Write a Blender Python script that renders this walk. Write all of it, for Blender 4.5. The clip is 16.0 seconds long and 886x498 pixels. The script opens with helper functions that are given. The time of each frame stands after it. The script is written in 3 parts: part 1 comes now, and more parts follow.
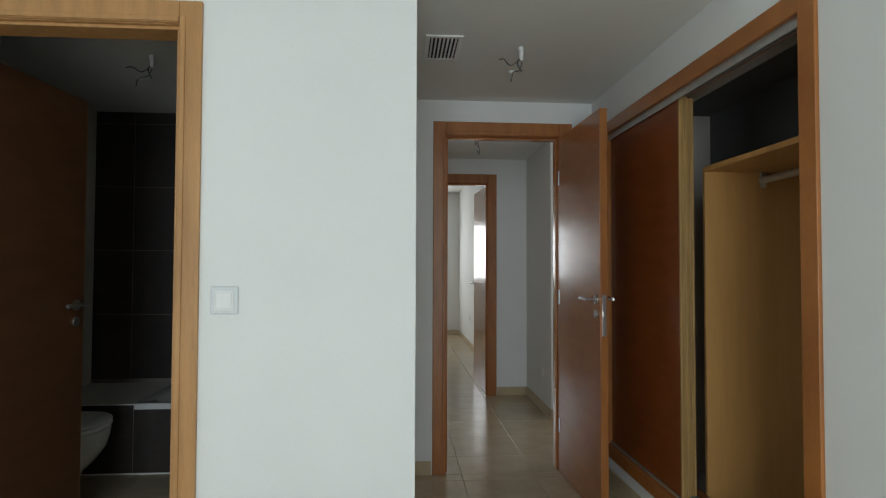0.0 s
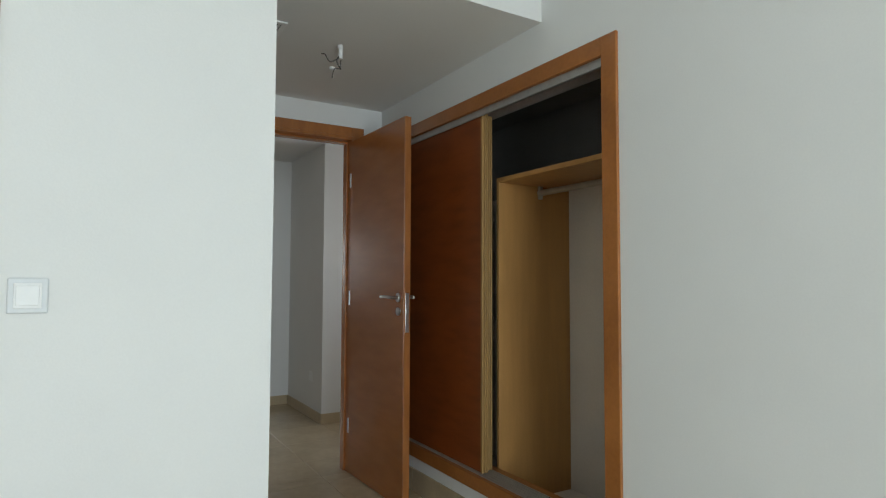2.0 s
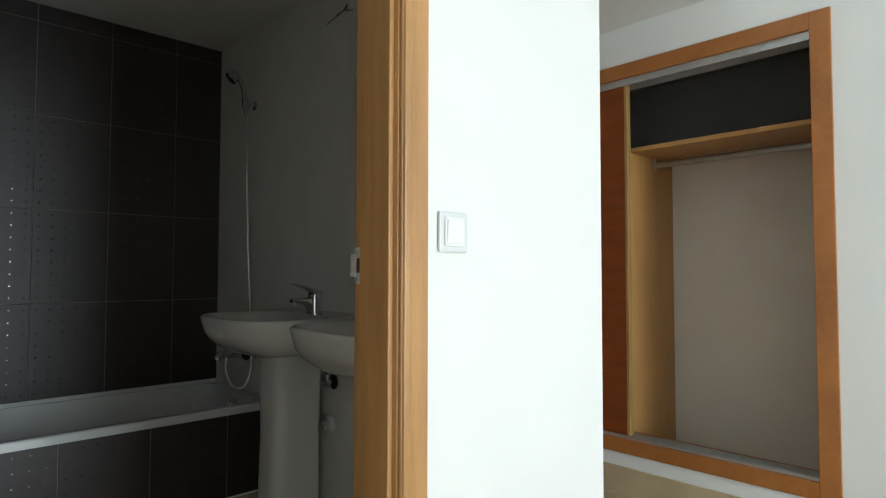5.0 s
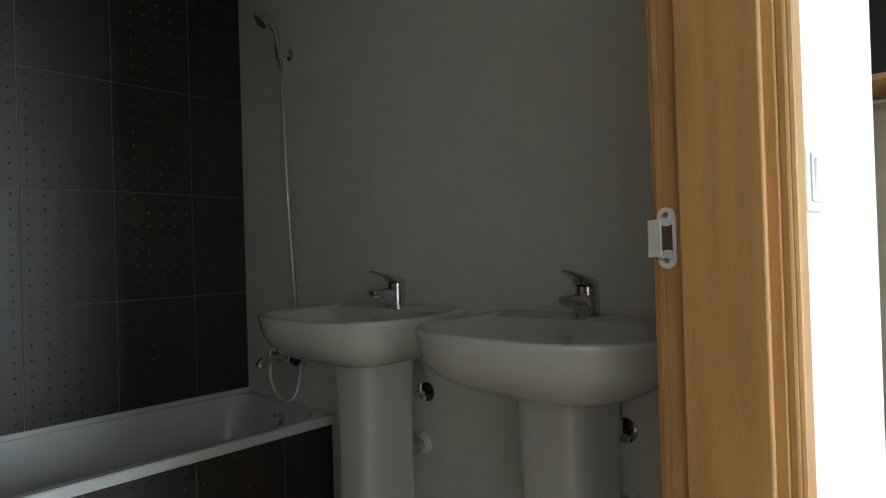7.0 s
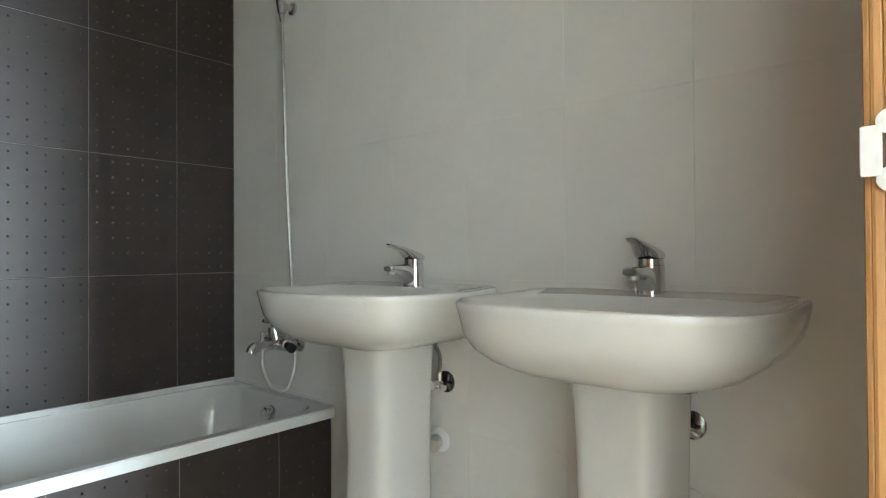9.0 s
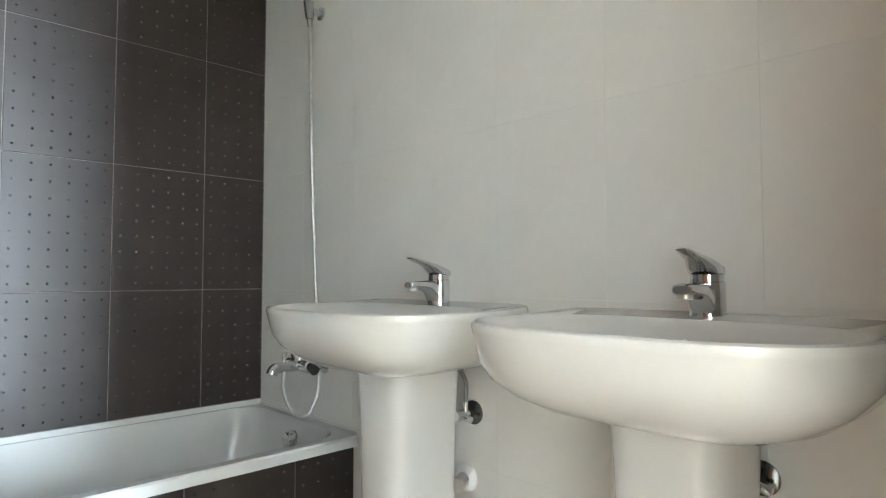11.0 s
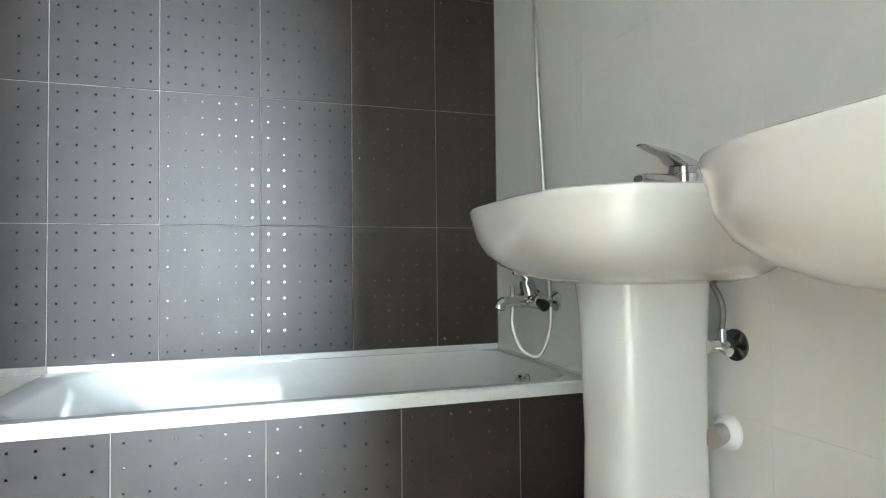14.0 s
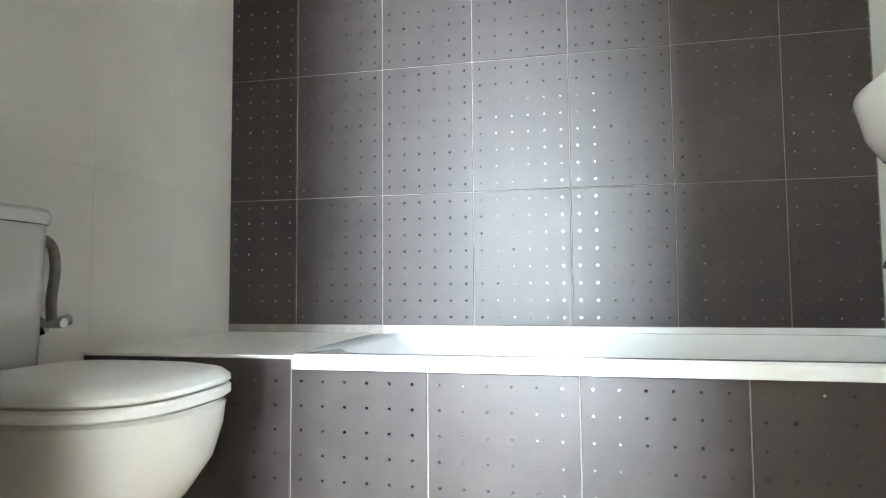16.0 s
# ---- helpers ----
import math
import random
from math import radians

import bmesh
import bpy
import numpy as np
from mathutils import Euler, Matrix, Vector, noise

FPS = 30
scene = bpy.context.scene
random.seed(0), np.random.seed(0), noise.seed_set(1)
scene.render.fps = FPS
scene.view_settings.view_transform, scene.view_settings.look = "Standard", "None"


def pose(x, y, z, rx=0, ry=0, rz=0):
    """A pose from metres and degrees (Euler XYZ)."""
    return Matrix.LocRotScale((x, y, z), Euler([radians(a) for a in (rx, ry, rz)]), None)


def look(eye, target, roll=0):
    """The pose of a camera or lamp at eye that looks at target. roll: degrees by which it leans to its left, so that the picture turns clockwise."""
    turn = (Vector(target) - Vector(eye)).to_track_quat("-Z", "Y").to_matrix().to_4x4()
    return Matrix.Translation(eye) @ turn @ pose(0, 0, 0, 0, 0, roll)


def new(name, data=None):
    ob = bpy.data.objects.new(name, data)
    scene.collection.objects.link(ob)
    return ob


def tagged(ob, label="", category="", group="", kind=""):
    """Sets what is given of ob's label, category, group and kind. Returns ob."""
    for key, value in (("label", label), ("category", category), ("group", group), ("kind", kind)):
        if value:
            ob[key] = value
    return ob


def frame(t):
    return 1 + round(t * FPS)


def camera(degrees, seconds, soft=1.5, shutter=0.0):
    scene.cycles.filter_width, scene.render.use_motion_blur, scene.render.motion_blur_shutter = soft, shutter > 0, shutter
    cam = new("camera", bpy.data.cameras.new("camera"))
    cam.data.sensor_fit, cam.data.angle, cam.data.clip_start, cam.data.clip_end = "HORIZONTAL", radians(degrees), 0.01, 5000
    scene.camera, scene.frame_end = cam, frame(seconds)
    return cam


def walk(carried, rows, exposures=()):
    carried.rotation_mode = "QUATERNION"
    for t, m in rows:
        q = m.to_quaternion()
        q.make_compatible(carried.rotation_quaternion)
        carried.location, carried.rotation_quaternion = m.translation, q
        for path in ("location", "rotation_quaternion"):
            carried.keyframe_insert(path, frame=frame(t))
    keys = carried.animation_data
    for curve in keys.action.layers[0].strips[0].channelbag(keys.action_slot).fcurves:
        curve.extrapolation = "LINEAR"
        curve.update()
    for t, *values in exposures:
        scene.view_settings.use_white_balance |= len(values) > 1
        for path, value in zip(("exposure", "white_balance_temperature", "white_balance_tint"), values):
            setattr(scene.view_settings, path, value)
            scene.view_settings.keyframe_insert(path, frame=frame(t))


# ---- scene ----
cam = camera(73.7, 16.0, soft=1.2)
PATH = [
    (0, (0.292, -0.259, 1.278), (0.438, 1.734, 1.34), 0.2),
    (0.5, (0.29, -0.183, 1.284), (0.652, 1.782, 1.367), 0.3),
    (1, (0.276, -0.104, 1.267), (0.796, 1.82, 1.405), 0.4),
    (1.5, (0.05, -0.12, 1.244), (0.888, 1.693, 1.354), 0.1),
    (2, (-0.14, -0.134, 1.215), (0.888, 1.577, 1.317), 0.2),
    (2.5, (-0.267, -0.09, 1.198), (0.831, 1.578, 1.315), 0.9),
    (3, (-0.499, -0.06, 1.168), (0.722, 1.521, 1.26), 1.2),
    (3.5, (-0.777, 0.02, 1.126), (0.557, 1.508, 1.186), 0.2),
    (4, (-0.931, 0.235, 1.087), (0.415, 1.713, 1.164), -0.2),
    (4.5, (-1.038, 0.519, 1.08), (0.296, 2.004, 1.192), 0.3),
    (5, (-1.179, 0.753, 1.08), (0.195, 2.204, 1.161), 0.1),
    (5.2, (-1.225, 0.835, 1.078), (0.163, 2.273, 1.145), 0.0),
    (7.3, (-1.193, 1.557, 1.084), (0.269, 2.922, 1.105), -1.8),
    (7.5, (-1.209, 1.582, 1.06), (0.265, 2.933, 1.108), -0.4),
    (8, (-1.151, 1.668, 1.038), (0.367, 2.968, 1.1), -0.3),
    (8.5, (-1.118, 1.722, 1.016), (0.391, 3.035, 1.043), -0.2),
    (8.7, (-1.142, 1.748, 1.004), (0.377, 3.049, 1.022), -0.4),
    (11, (-0.945, 1.839, 0.983), (0.441, 3.278, 1.073), -0.0),
    (11.5, (-0.918, 1.83, 0.976), (0.405, 3.329, 1.046), -0.1),
    (12, (-0.878, 1.837, 0.948), (0.358, 3.408, 1.011), -0.3),
    (12.5, (-0.808, 1.879, 0.907), (0.302, 3.541, 0.977), -0.5),
    (13, (-0.729, 1.928, 0.847), (0.228, 3.681, 0.937), -0.3),
    (13.5, (-0.697, 1.967, 0.806), (0.101, 3.799, 0.894), -0.1),
    (14, (-0.678, 1.992, 0.772), (-0.069, 3.896, 0.831), -0.6),
    (14.5, (-0.702, 2.046, 0.717), (-0.301, 4.004, 0.794), -0.7),
    (15, (-0.701, 2.109, 0.671), (-0.558, 4.102, 0.759), -0.3),
    (15.5, (-0.688, 2.150, 0.629), (-0.827, 4.145, 0.728), -0.5),
    (16, (-0.671, 2.188, 0.599), (-1.082, 4.141, 0.722), -0.45),
]
EXPOSURES = [(0, -0.22, 6500, 10), (0.5, -0.1, 6500, 10), (1.0, 0.2, 6500, 10), (1.5, 0.05, 6500, 10), (2.5, 0.0, 6500, 10), (3.5, 0.15, 6500, 10), (5.2, 0.65, 6500, 11), (7.4, 1.4, 6350, 9), (8.0, 2.82, 6150, 8), (8.7, 3.28, 6200, 9), (11, 3.75, 6150, 12), (13, 3.66, 6150, 9), (14.5, 3.82, 6150, 9), (16, 4.4, 6250, 11)]
LAMP_BED, LAMP_FAR = 92, 34
walk(cam, [(t, look(a, b, r)) for t, a, b, r in PATH], EXPOSURES)

# ---- world and light ----
world = bpy.data.worlds.new("sky")
scene.world = world
world.use_nodes = True
wn = world.node_tree.nodes
sky = wn.new("ShaderNodeTexSky")
sky.sky_type, sky.sun_disc = "NISHITA", False
sky.sun_elevation, sky.sun_rotation = radians(48), radians(274)
world.node_tree.links.new(sky.outputs[0], wn["Background"].inputs[0])
wn["Background"].inputs[1].default_value = 0.1

sun = new("sun", bpy.data.lights.new("sun", "SUN"))
sun.data.energy, sun.data.angle, sun.data.color = 3.0, radians(0.5), (1, 0.95, 0.87)
sun.matrix_world = look((-8, 0.6, 9), (0, 0, 0))


def window_light(name, eye, target, w, h, watts, color):
    ob = new(name, bpy.data.lights.new(name, "AREA"))
    ob.data.shape, ob.data.size, ob.data.size_y = "RECTANGLE", w, h
    ob.data.energy, ob.data.color = watts, color
    ob.matrix_world = look(eye, target)
    return ob


window_light("daylight_bedroom", (-0.09, -2.94, 1.23), (-0.09, 0, 1.23), 1.34, 2.26, LAMP_BED, (0.80, 0.93, 1.01))
window_light("daylight_far_room", (-0.17, 10.98, 1.58), (-0.17, 0, 1.58), 2.1, 1.0, LAMP_FAR, (0.93, 0.98, 1.0))


window_light("daylight_hall", (2.68, 4.12, 1.52), (0, 4.12, 1.2), 0.7, 1.05, 5, (0.97, 0.98, 1.0))


# ---- materials ----
def material(name, color, rough=0.5, metal=0.0, spec=0.5, vary=0.06, scale=6.0, bump=0.0, bump_scale=80.0, coat=0.0, island=0.0, stretch=(1, 1, 1), second=None, rough_vary=0.0):
    m = bpy.data.materials.new(name)
    m.use_nodes = True
    n, k = m.node_tree.nodes, m.node_tree.links
    b = n["Principled BSDF"]
    b.inputs["Roughness"].default_value, b.inputs["Metallic"].default_value = rough, metal
    b.inputs["Specular IOR Level"].default_value = spec
    b.inputs["Coat Weight"].default_value, b.inputs["Coat Roughness"].default_value = coat, 0.08
    co = n.new("ShaderNodeTexCoord")
    mp = n.new("ShaderNodeMapping")
    mp.inputs["Scale"].default_value = stretch
    k.new(co.outputs["Object"], mp.inputs[0])
    big, fine = n.new("ShaderNodeTexNoise"), n.new("ShaderNodeTexNoise")
    big.inputs["Scale"].default_value, big.inputs["Detail"].default_value = scale, 4
    fine.inputs["Scale"].default_value, fine.inputs["Detail"].default_value = bump_scale, 3
    for q in (big, fine):
        k.new(mp.outputs[0], q.inputs["Vector"])
    mean = n.new("ShaderNodeMath")
    mean.operation = "MULTIPLY_ADD"
    k.new(big.outputs[0], mean.inputs[0])
    mean.inputs[1].default_value = 0.7
    part_fine = n.new("ShaderNodeMath")
    part_fine.operation = "MULTIPLY"
    part_fine.inputs[1].default_value = 0.3
    k.new(fine.outputs[0], part_fine.inputs[0])
    k.new(part_fine.outputs[0], mean.inputs[2])
    ramp = n.new("ShaderNodeValToRGB")
    lo = second or tuple(max(0, c * (1 - 2 * vary)) for c in color)
    hi = tuple(min(1, c * (1 + vary)) for c in color)
    ramp.color_ramp.elements[0].position, ramp.color_ramp.elements[1].position = 0.3, 0.66
    ramp.color_ramp.elements[0].color, ramp.color_ramp.elements[1].color = (*lo, 1), (*hi, 1)
    k.new(mean.outputs[0], ramp.inputs[0])
    out = ramp.outputs[0]
    if island:
        info, hsv, rng = n.new("ShaderNodeObjectInfo"), n.new("ShaderNodeHueSaturation"), n.new("ShaderNodeMapRange")
        rng.inputs[3].default_value, rng.inputs[4].default_value = 1 - island, 1 + island
        k.new(info.outputs["Random"], rng.inputs[0])
        k.new(rng.outputs[0], hsv.inputs["Value"])
        k.new(out, hsv.inputs["Color"])
        out = hsv.outputs[0]
    k.new(out, b.inputs["Base Color"])
    if rough_vary:
        rr = n.new("ShaderNodeMapRange")
        rr.inputs[3].default_value, rr.inputs[4].default_value = rough - rough_vary, rough + rough_vary
        k.new(big.outputs[0], rr.inputs[0])
        k.new(rr.outputs[0], b.inputs["Roughness"])
    if bump:
        bp = n.new("ShaderNodeBump")
        bp.inputs["Strength"].default_value, bp.inputs["Distance"].default_value = bump, 0.002
        k.new(fine.outputs[0], bp.inputs["Height"])
        k.new(bp.outputs[0], b.inputs["Normal"])
    return m


WALL = material("white_wall_paint", (0.80, 0.80, 0.775), 0.7, spec=0.3, vary=0.02, scale=1.6, bump=0.12, bump_scale=160)
CEIL = material("ceiling_paint", (0.80, 0.795, 0.77), 0.85, spec=0.2, vary=0.02, scale=1.2, bump=0.1, bump_scale=120)
BATHWALL = material("cream_wall_tile", (0.80, 0.785, 0.735), 0.32, vary=0.02, scale=2.5, bump=0.05, bump_scale=30, rough_vary=0.05)
CREAMGROUT = material("cream_grout", (0.80, 0.785, 0.735), 0.4, vary=0.02, scale=9.0)
DOORWOOD = material("red_brown_veneer", (0.37, 0.125, 0.028), 0.25, vary=0.16, scale=3.0, bump=0.06, bump_scale=60, stretch=(1.3, 1.3, 5), coat=0.25, second=(0.325, 0.105, 0.023))
DARKWOOD = material("dark_mahogany_veneer", (0.22, 0.054, 0.011), 0.36, spec=0.3, vary=0.2, scale=3.0, bump=0.06, bump_scale=60, stretch=(1.3, 1.3, 5), coat=0.04, second=(0.165, 0.039, 0.008))
# Door veneer darkened: the unlit bathroom's shade is put into its colour.
SHADEDWOOD = material("shaded_veneer", (0.10, 0.042, 0.018), 0.34, spec=0.35, vary=0.15, scale=3.0, bump=0.06, bump_scale=60, stretch=(1.3, 1.3, 5), coat=0.06, second=(0.075, 0.030, 0.012))
TRIMWOOD = material("orange_wood_trim", (0.46, 0.243, 0.092), 0.38, vary=0.12, scale=5.0, bump=0.08, bump_scale=70, stretch=(6, 6, 0.5), coat=0.15, second=(0.36, 0.178, 0.062))
FRAMEWOOD = material("wardrobe_frame_wood", (0.38, 0.14, 0.033), 0.36, vary=0.12, scale=5.0, bump=0.08, bump_scale=70, stretch=(5, 0.8, 0.8), coat=0.15, second=(0.29, 0.10, 0.022))
EDGEWOOD = material("beech_edge_strip", (0.40, 0.235, 0.08), 0.45, vary=0.1, scale=8.0, bump=0.1, bump_scale=80, stretch=(4, 4, 0.5))
BEECH = material("beech_board", (0.50, 0.262, 0.085), 0.42, vary=0.07, scale=4.0, bump=0.05, bump_scale=80, stretch=(5, 5, 0.6))
PLASTER = material("grey_plaster", (0.80, 0.74, 0.66), 0.8, spec=0.2, vary=0.05, scale=2.0, bump=0.2, bump_scale=90)
DARKPLASTER = material("dark_grey_plaster", (0.20, 0.20, 0.19), 0.85, spec=0.2, vary=0.09, scale=2.0, bump=0.25, bump_scale=90)
FLOORTILE = material("beige_floor_tile", (0.50, 0.40, 0.26), 0.2, vary=0.06, scale=5.0, bump=0.03, bump_scale=20, island=0.04, rough_vary=0.06)
GROUT = material("beige_grout", (0.46, 0.40, 0.30), 0.85, vary=0.05, scale=9.0)
BASETILE = material("beige_baseboard_tile", (0.52, 0.41, 0.26), 0.28, vary=0.07, scale=6.0, island=0.04)
BROWNTILE = material("dark_brown_wall_tile", (0.036, 0.026, 0.022), 0.46, vary=0.14, scale=12.0, bump=0.12, bump_scale=240, island=0.06, rough_vary=0.05, spec=0.54)
PALEGROUT = material("pale_grout", (0.27, 0.24, 0.215), 0.9, vary=0.15, scale=14.0)
DOT = material("metallic_dot", (0.17, 0.168, 0.165), 0.07, metal=1.0, vary=0.1, scale=40)
BATHFLOOR = material("brown_floor_tile", (0.48, 0.40, 0.29), 0.42, vary=0.1, scale=8, island=0.05)
CERAMIC = material("white_ceramic", (0.70, 0.685, 0.65), 0.06, vary=0.012, scale=3.0, coat=0.6)
ENAMEL = material("white_enamel", (0.68, 0.685, 0.67), 0.05, vary=0.012, scale=3.0, coat=0.4)
WHITEPLASTIC = material("white_plastic", (0.82, 0.82, 0.80), 0.35, vary=0.02, scale=12)
# White plastic greyed: the switch plate's shading is put into its colour.
SHADEDPLASTIC = material("shaded_white_plastic", (0.68, 0.70, 0.70), 0.4, vary=0.02, scale=12)
CHROME = material("chrome", (0.72, 0.72, 0.73), 0.1, metal=1.0, vary=0.03, scale=20)
DARKCHROME = material("dark_chrome", (0.16, 0.17, 0.17), 0.12, metal=1.0, vary=0.05, scale=20)
STEEL = material("brushed_steel", (0.58, 0.57, 0.55), 0.3, metal=1.0, vary=0.06, scale=30)
GREYHOSE = material("grey_braided_hose", (0.24, 0.225, 0.21), 0.55, metal=0.2, vary=0.15, scale=60, bump=0.3, bump_scale=300)
ZINC = material("zinc_plate", (0.66, 0.65, 0.63), 0.5, metal=0.35, vary=0.05, scale=40)
KNOCKOUT = material("raw_wood_hole", (0.10, 0.055, 0.03), 0.9, vary=0.2, scale=60)
ALU = material("aluminium_track", (0.56, 0.57, 0.56), 0.4, metal=0.8, vary=0.05, scale=20)
BLACK = material("black_rubber", (0.02, 0.02, 0.02), 0.5, vary=0.1, scale=20)
WIRE = material("grey_wire", (0.10, 0.095, 0.09), 0.5, vary=0.1, scale=20)
SHADOWGAP = material("vent_shade", (0.03, 0.03, 0.03), 0.9, vary=0.1, scale=20)
ROD = material("grey_metal_rod", (0.50, 0.50, 0.48), 0.35, metal=0.7, vary=0.05, scale=20)
GLASS = bpy.data.materials.new("window_glass")
GLASS.use_nodes = True
gb = GLASS.node_tree.nodes["Principled BSDF"]
gb.inputs["Transmission Weight"].default_value, gb.inputs["Roughness"].default_value, gb.inputs["IOR"].default_value = 1.0, 0.0, 1.02


# ---- mesh helpers ----
def mesh_of(name, bm, mat, smooth=False):
    bmesh.ops.recalc_face_normals(bm, faces=bm.faces)
    me = bpy.data.meshes.new(name)
    bm.to_mesh(me)
    bm.free()
    me.materials.append(mat)
    if smooth:
        me.shade_smooth()
        me.set_sharp_from_angle(angle=radians(38))
    return me


def part(name, bm, mat, parent=None, label="", smooth=False):
    ob = new(name, mesh_of(name, bm, mat, smooth))
    if parent:
        ob.parent = parent
    if label:
        ob["label"] = label
    return ob


def structure(name, bm, mat, label, category, smooth=False):
    return tagged(part(name, bm, mat, smooth=smooth), label, category, kind="structure")


def thing(name, label, category, m=None, group=""):
    ob = tagged(new(name), label, category, group)
    if m:
        ob.matrix_world = m
    return ob


def box(x0, x1, y0, y1, z0, z1, bevel=0.0, bm=None, segments=2):
    bm = bm or bmesh.new()
    v = bmesh.ops.create_cube(bm, size=1)["verts"]
    for q in v:
        q.co = ((x0 + x1) / 2 + q.co.x * (x1 - x0), (y0 + y1) / 2 + q.co.y * (y1 - y0), (z0 + z1) / 2 + q.co.z * (z1 - z0))
    if bevel:
        es = {e for q in v for e in q.link_edges}
        bmesh.ops.bevel(bm, geom=list(es), offset=bevel, segments=segments, affect="EDGES", profile=0.5)
    return bm


def boxes(*rows, bevel=0.0):
    bm = bmesh.new()
    for r in rows:
        box(*r, bevel=bevel, bm=bm)
    return bm


def loft(rings, cap_start=True, cap_end=True, bm=None):
    bm = bm or bmesh.new()
    vs = [[bm.verts.new(p) for p in ring] for ring in rings]
    n = len(vs[0])
    for a, b in zip(vs, vs[1:]):
        for i in range(n):
            bm.faces.new((a[i], a[(i + 1) % n], b[(i + 1) % n], b[i]))
    if cap_start:
        bm.faces.new(vs[0][::-1])
    if cap_end:
        bm.faces.new(vs[-1])
    return bm


def tube(points, radius, sides=12, bm=None):
    """A round tube along points; radius is one number or one a point."""
    pts = [Vector(p) for p in points]
    rad = radius if isinstance(radius, (list, tuple)) else [radius] * len(pts)
    rings, up = [], None
    for i, p in enumerate(pts):
        d = (pts[min(i + 1, len(pts) - 1)] - pts[max(i - 1, 0)]).normalized()
        if up is None:
            up = d.orthogonal().normalized()
        up = (up - d * up.dot(d)).normalized()
        side = d.cross(up)
        rings.append([p + (up * math.cos(a) + side * math.sin(a)) * rad[i] for a in (2 * math.pi * j / sides for j in range(sides))])
    return loft(rings, bm=bm)


def curve_points(ctrl, steps=8):
    """A smooth line through the control points."""
    c = [Vector(p) for p in ctrl]
    out = []
    for i in range(len(c) - 1):
        p0, p1, p2, p3 = c[max(i - 1, 0)], c[i], c[i + 1], c[min(i + 2, len(c) - 1)]
        for s in range(steps):
            t = s / steps
            out.append(0.5 * ((2 * p1) + (p2 - p0) * t + (2 * p0 - 5 * p1 + 4 * p2 - p3) * t * t + (3 * p1 - p0 - 3 * p2 + p3) * t ** 3))
    return out + [c[-1]]


def oval(u0, u1, half, z, front=2.4, back=6.0, n=64, mid=0.5):
    """A ring, flat at the back (u0) and round at the front (u1), of that half width."""
    c = u0 + (u1 - u0) * mid
    ring = []
    for i in range(n):
        a = 2 * math.pi * i / n
        ca, sa = math.cos(a), math.sin(a)
        e = front if ca > 0 else back
        r = (u1 - c) if ca > 0 else (c - u0)
        ring.append(Vector((c + r * math.copysign(abs(ca) ** (2 / e), ca), half * math.copysign(abs(sa) ** (2 / e), sa), z)))
    return ring


def rounded(x0, x1, y0, y1, r, z, n=8):
    ring = []
    for cx, cy, a0 in ((x1 - r, y1 - r, 0), (x0 + r, y1 - r, 90), (x0 + r, y0 + r, 180), (x1 - r, y0 + r, 270)):
        for i in range(n + 1):
            a = radians(a0 + 90 * i / n)
            ring.append(Vector((cx + r * math.cos(a), cy + r * math.sin(a), z)))
    return ring


# ---- plan ----
W1, W1B = 1.689, 1.815          # bedroom side and bathroom side of the bathroom's front wall
XL, XR, XC = -1.935, 0.282, 0.345   # bathroom side walls; corridor's wall
YB = 4.228                     # bathroom's back wall
XW = 1.512                     # wardrobe wall
BD0, BD1 = 3.417, 3.53         # wall with the bedroom door
FD0, FD1 = 5.644, 5.76         # wall with the far door
SOFFIT, CEIL_BED, CEIL_BATH, CEIL_HALL = 2.327, 2.64, 2.415, 2.373
D0, D1, DH = -1.26, -0.422, 2.06   # bathroom door opening
B0, B1, BH = 0.582, 1.297, 2.108   # bedroom door opening
F0, F1, FH = 0.44, 1.169, 2.122   # far door opening

structure("wall_bathroom_front", boxes((-2.3, D0 - 0.03, W1, W1B, 0, 2.64), (D1 + 0.03, XC, W1, W1B, 0, 2.64), (D0 - 0.03, D1 + 0.03, W1, W1B, DH + 0.03, 2.64)), WALL, "smooth white painted wall round the bathroom door", "wall")
structure("wall_partition", boxes((XR, XC, W1B, BD1, 0, 2.64), (XR, XC, BD1, YB + 0.1, 0, 2.64)), WALL, "white painted partition between bathroom and corridor", "wall")
structure("wall_bath_sink", box(XR - 0.0085, XR, W1B, YB, 0, CEIL_BATH), CREAMGROUT, "cream glazed wall tiles behind the two washbasins", "wall")
structure("wall_bath_left", box(XL - 0.1, XL - 0.0035, W1B, YB + 0.1, 0, 2.64), CREAMGROUT, "cream glazed wall tiles behind the toilet", "wall")
structure("wall_bath_back", box(XL, XR, YB + 0.003, YB + 0.1, 0, 2.64), PALEGROUT, "bathroom wall clad in dark brown dotted tiles", "wall")
structure("wall_bath_inside", boxes((XL, D0 - 0.03, W1B, W1B + 0.01, 0, CEIL_BATH), (D1 + 0.03, XR - 0.012, W1B, W1B + 0.01, 0, CEIL_BATH), (D0 - 0.03, D1 + 0.03, W1B, W1B + 0.01, DH + 0.03, CEIL_BATH)), BATHWALL, "cream glazed lining on the bathroom's door side", "wall")
Y0, Y1, Z0, Z1 = 1.41, 3.16, 0.235, 2.085      # wardrobe hole in the wall
structure("wall_wardrobe", boxes((XW, XW + 0.11, -3.1, Y0, 0, 2.64), (XW, XW + 0.11, Y1, BD1, 0, 2.64), (XW, XW + 0.11, Y0, Y1, Z1, 2.64), (XW, XW + 0.11, Y0, Y1, 0, Z0)), WALL, "white painted bedroom wall with a built-in wardrobe", "wall")
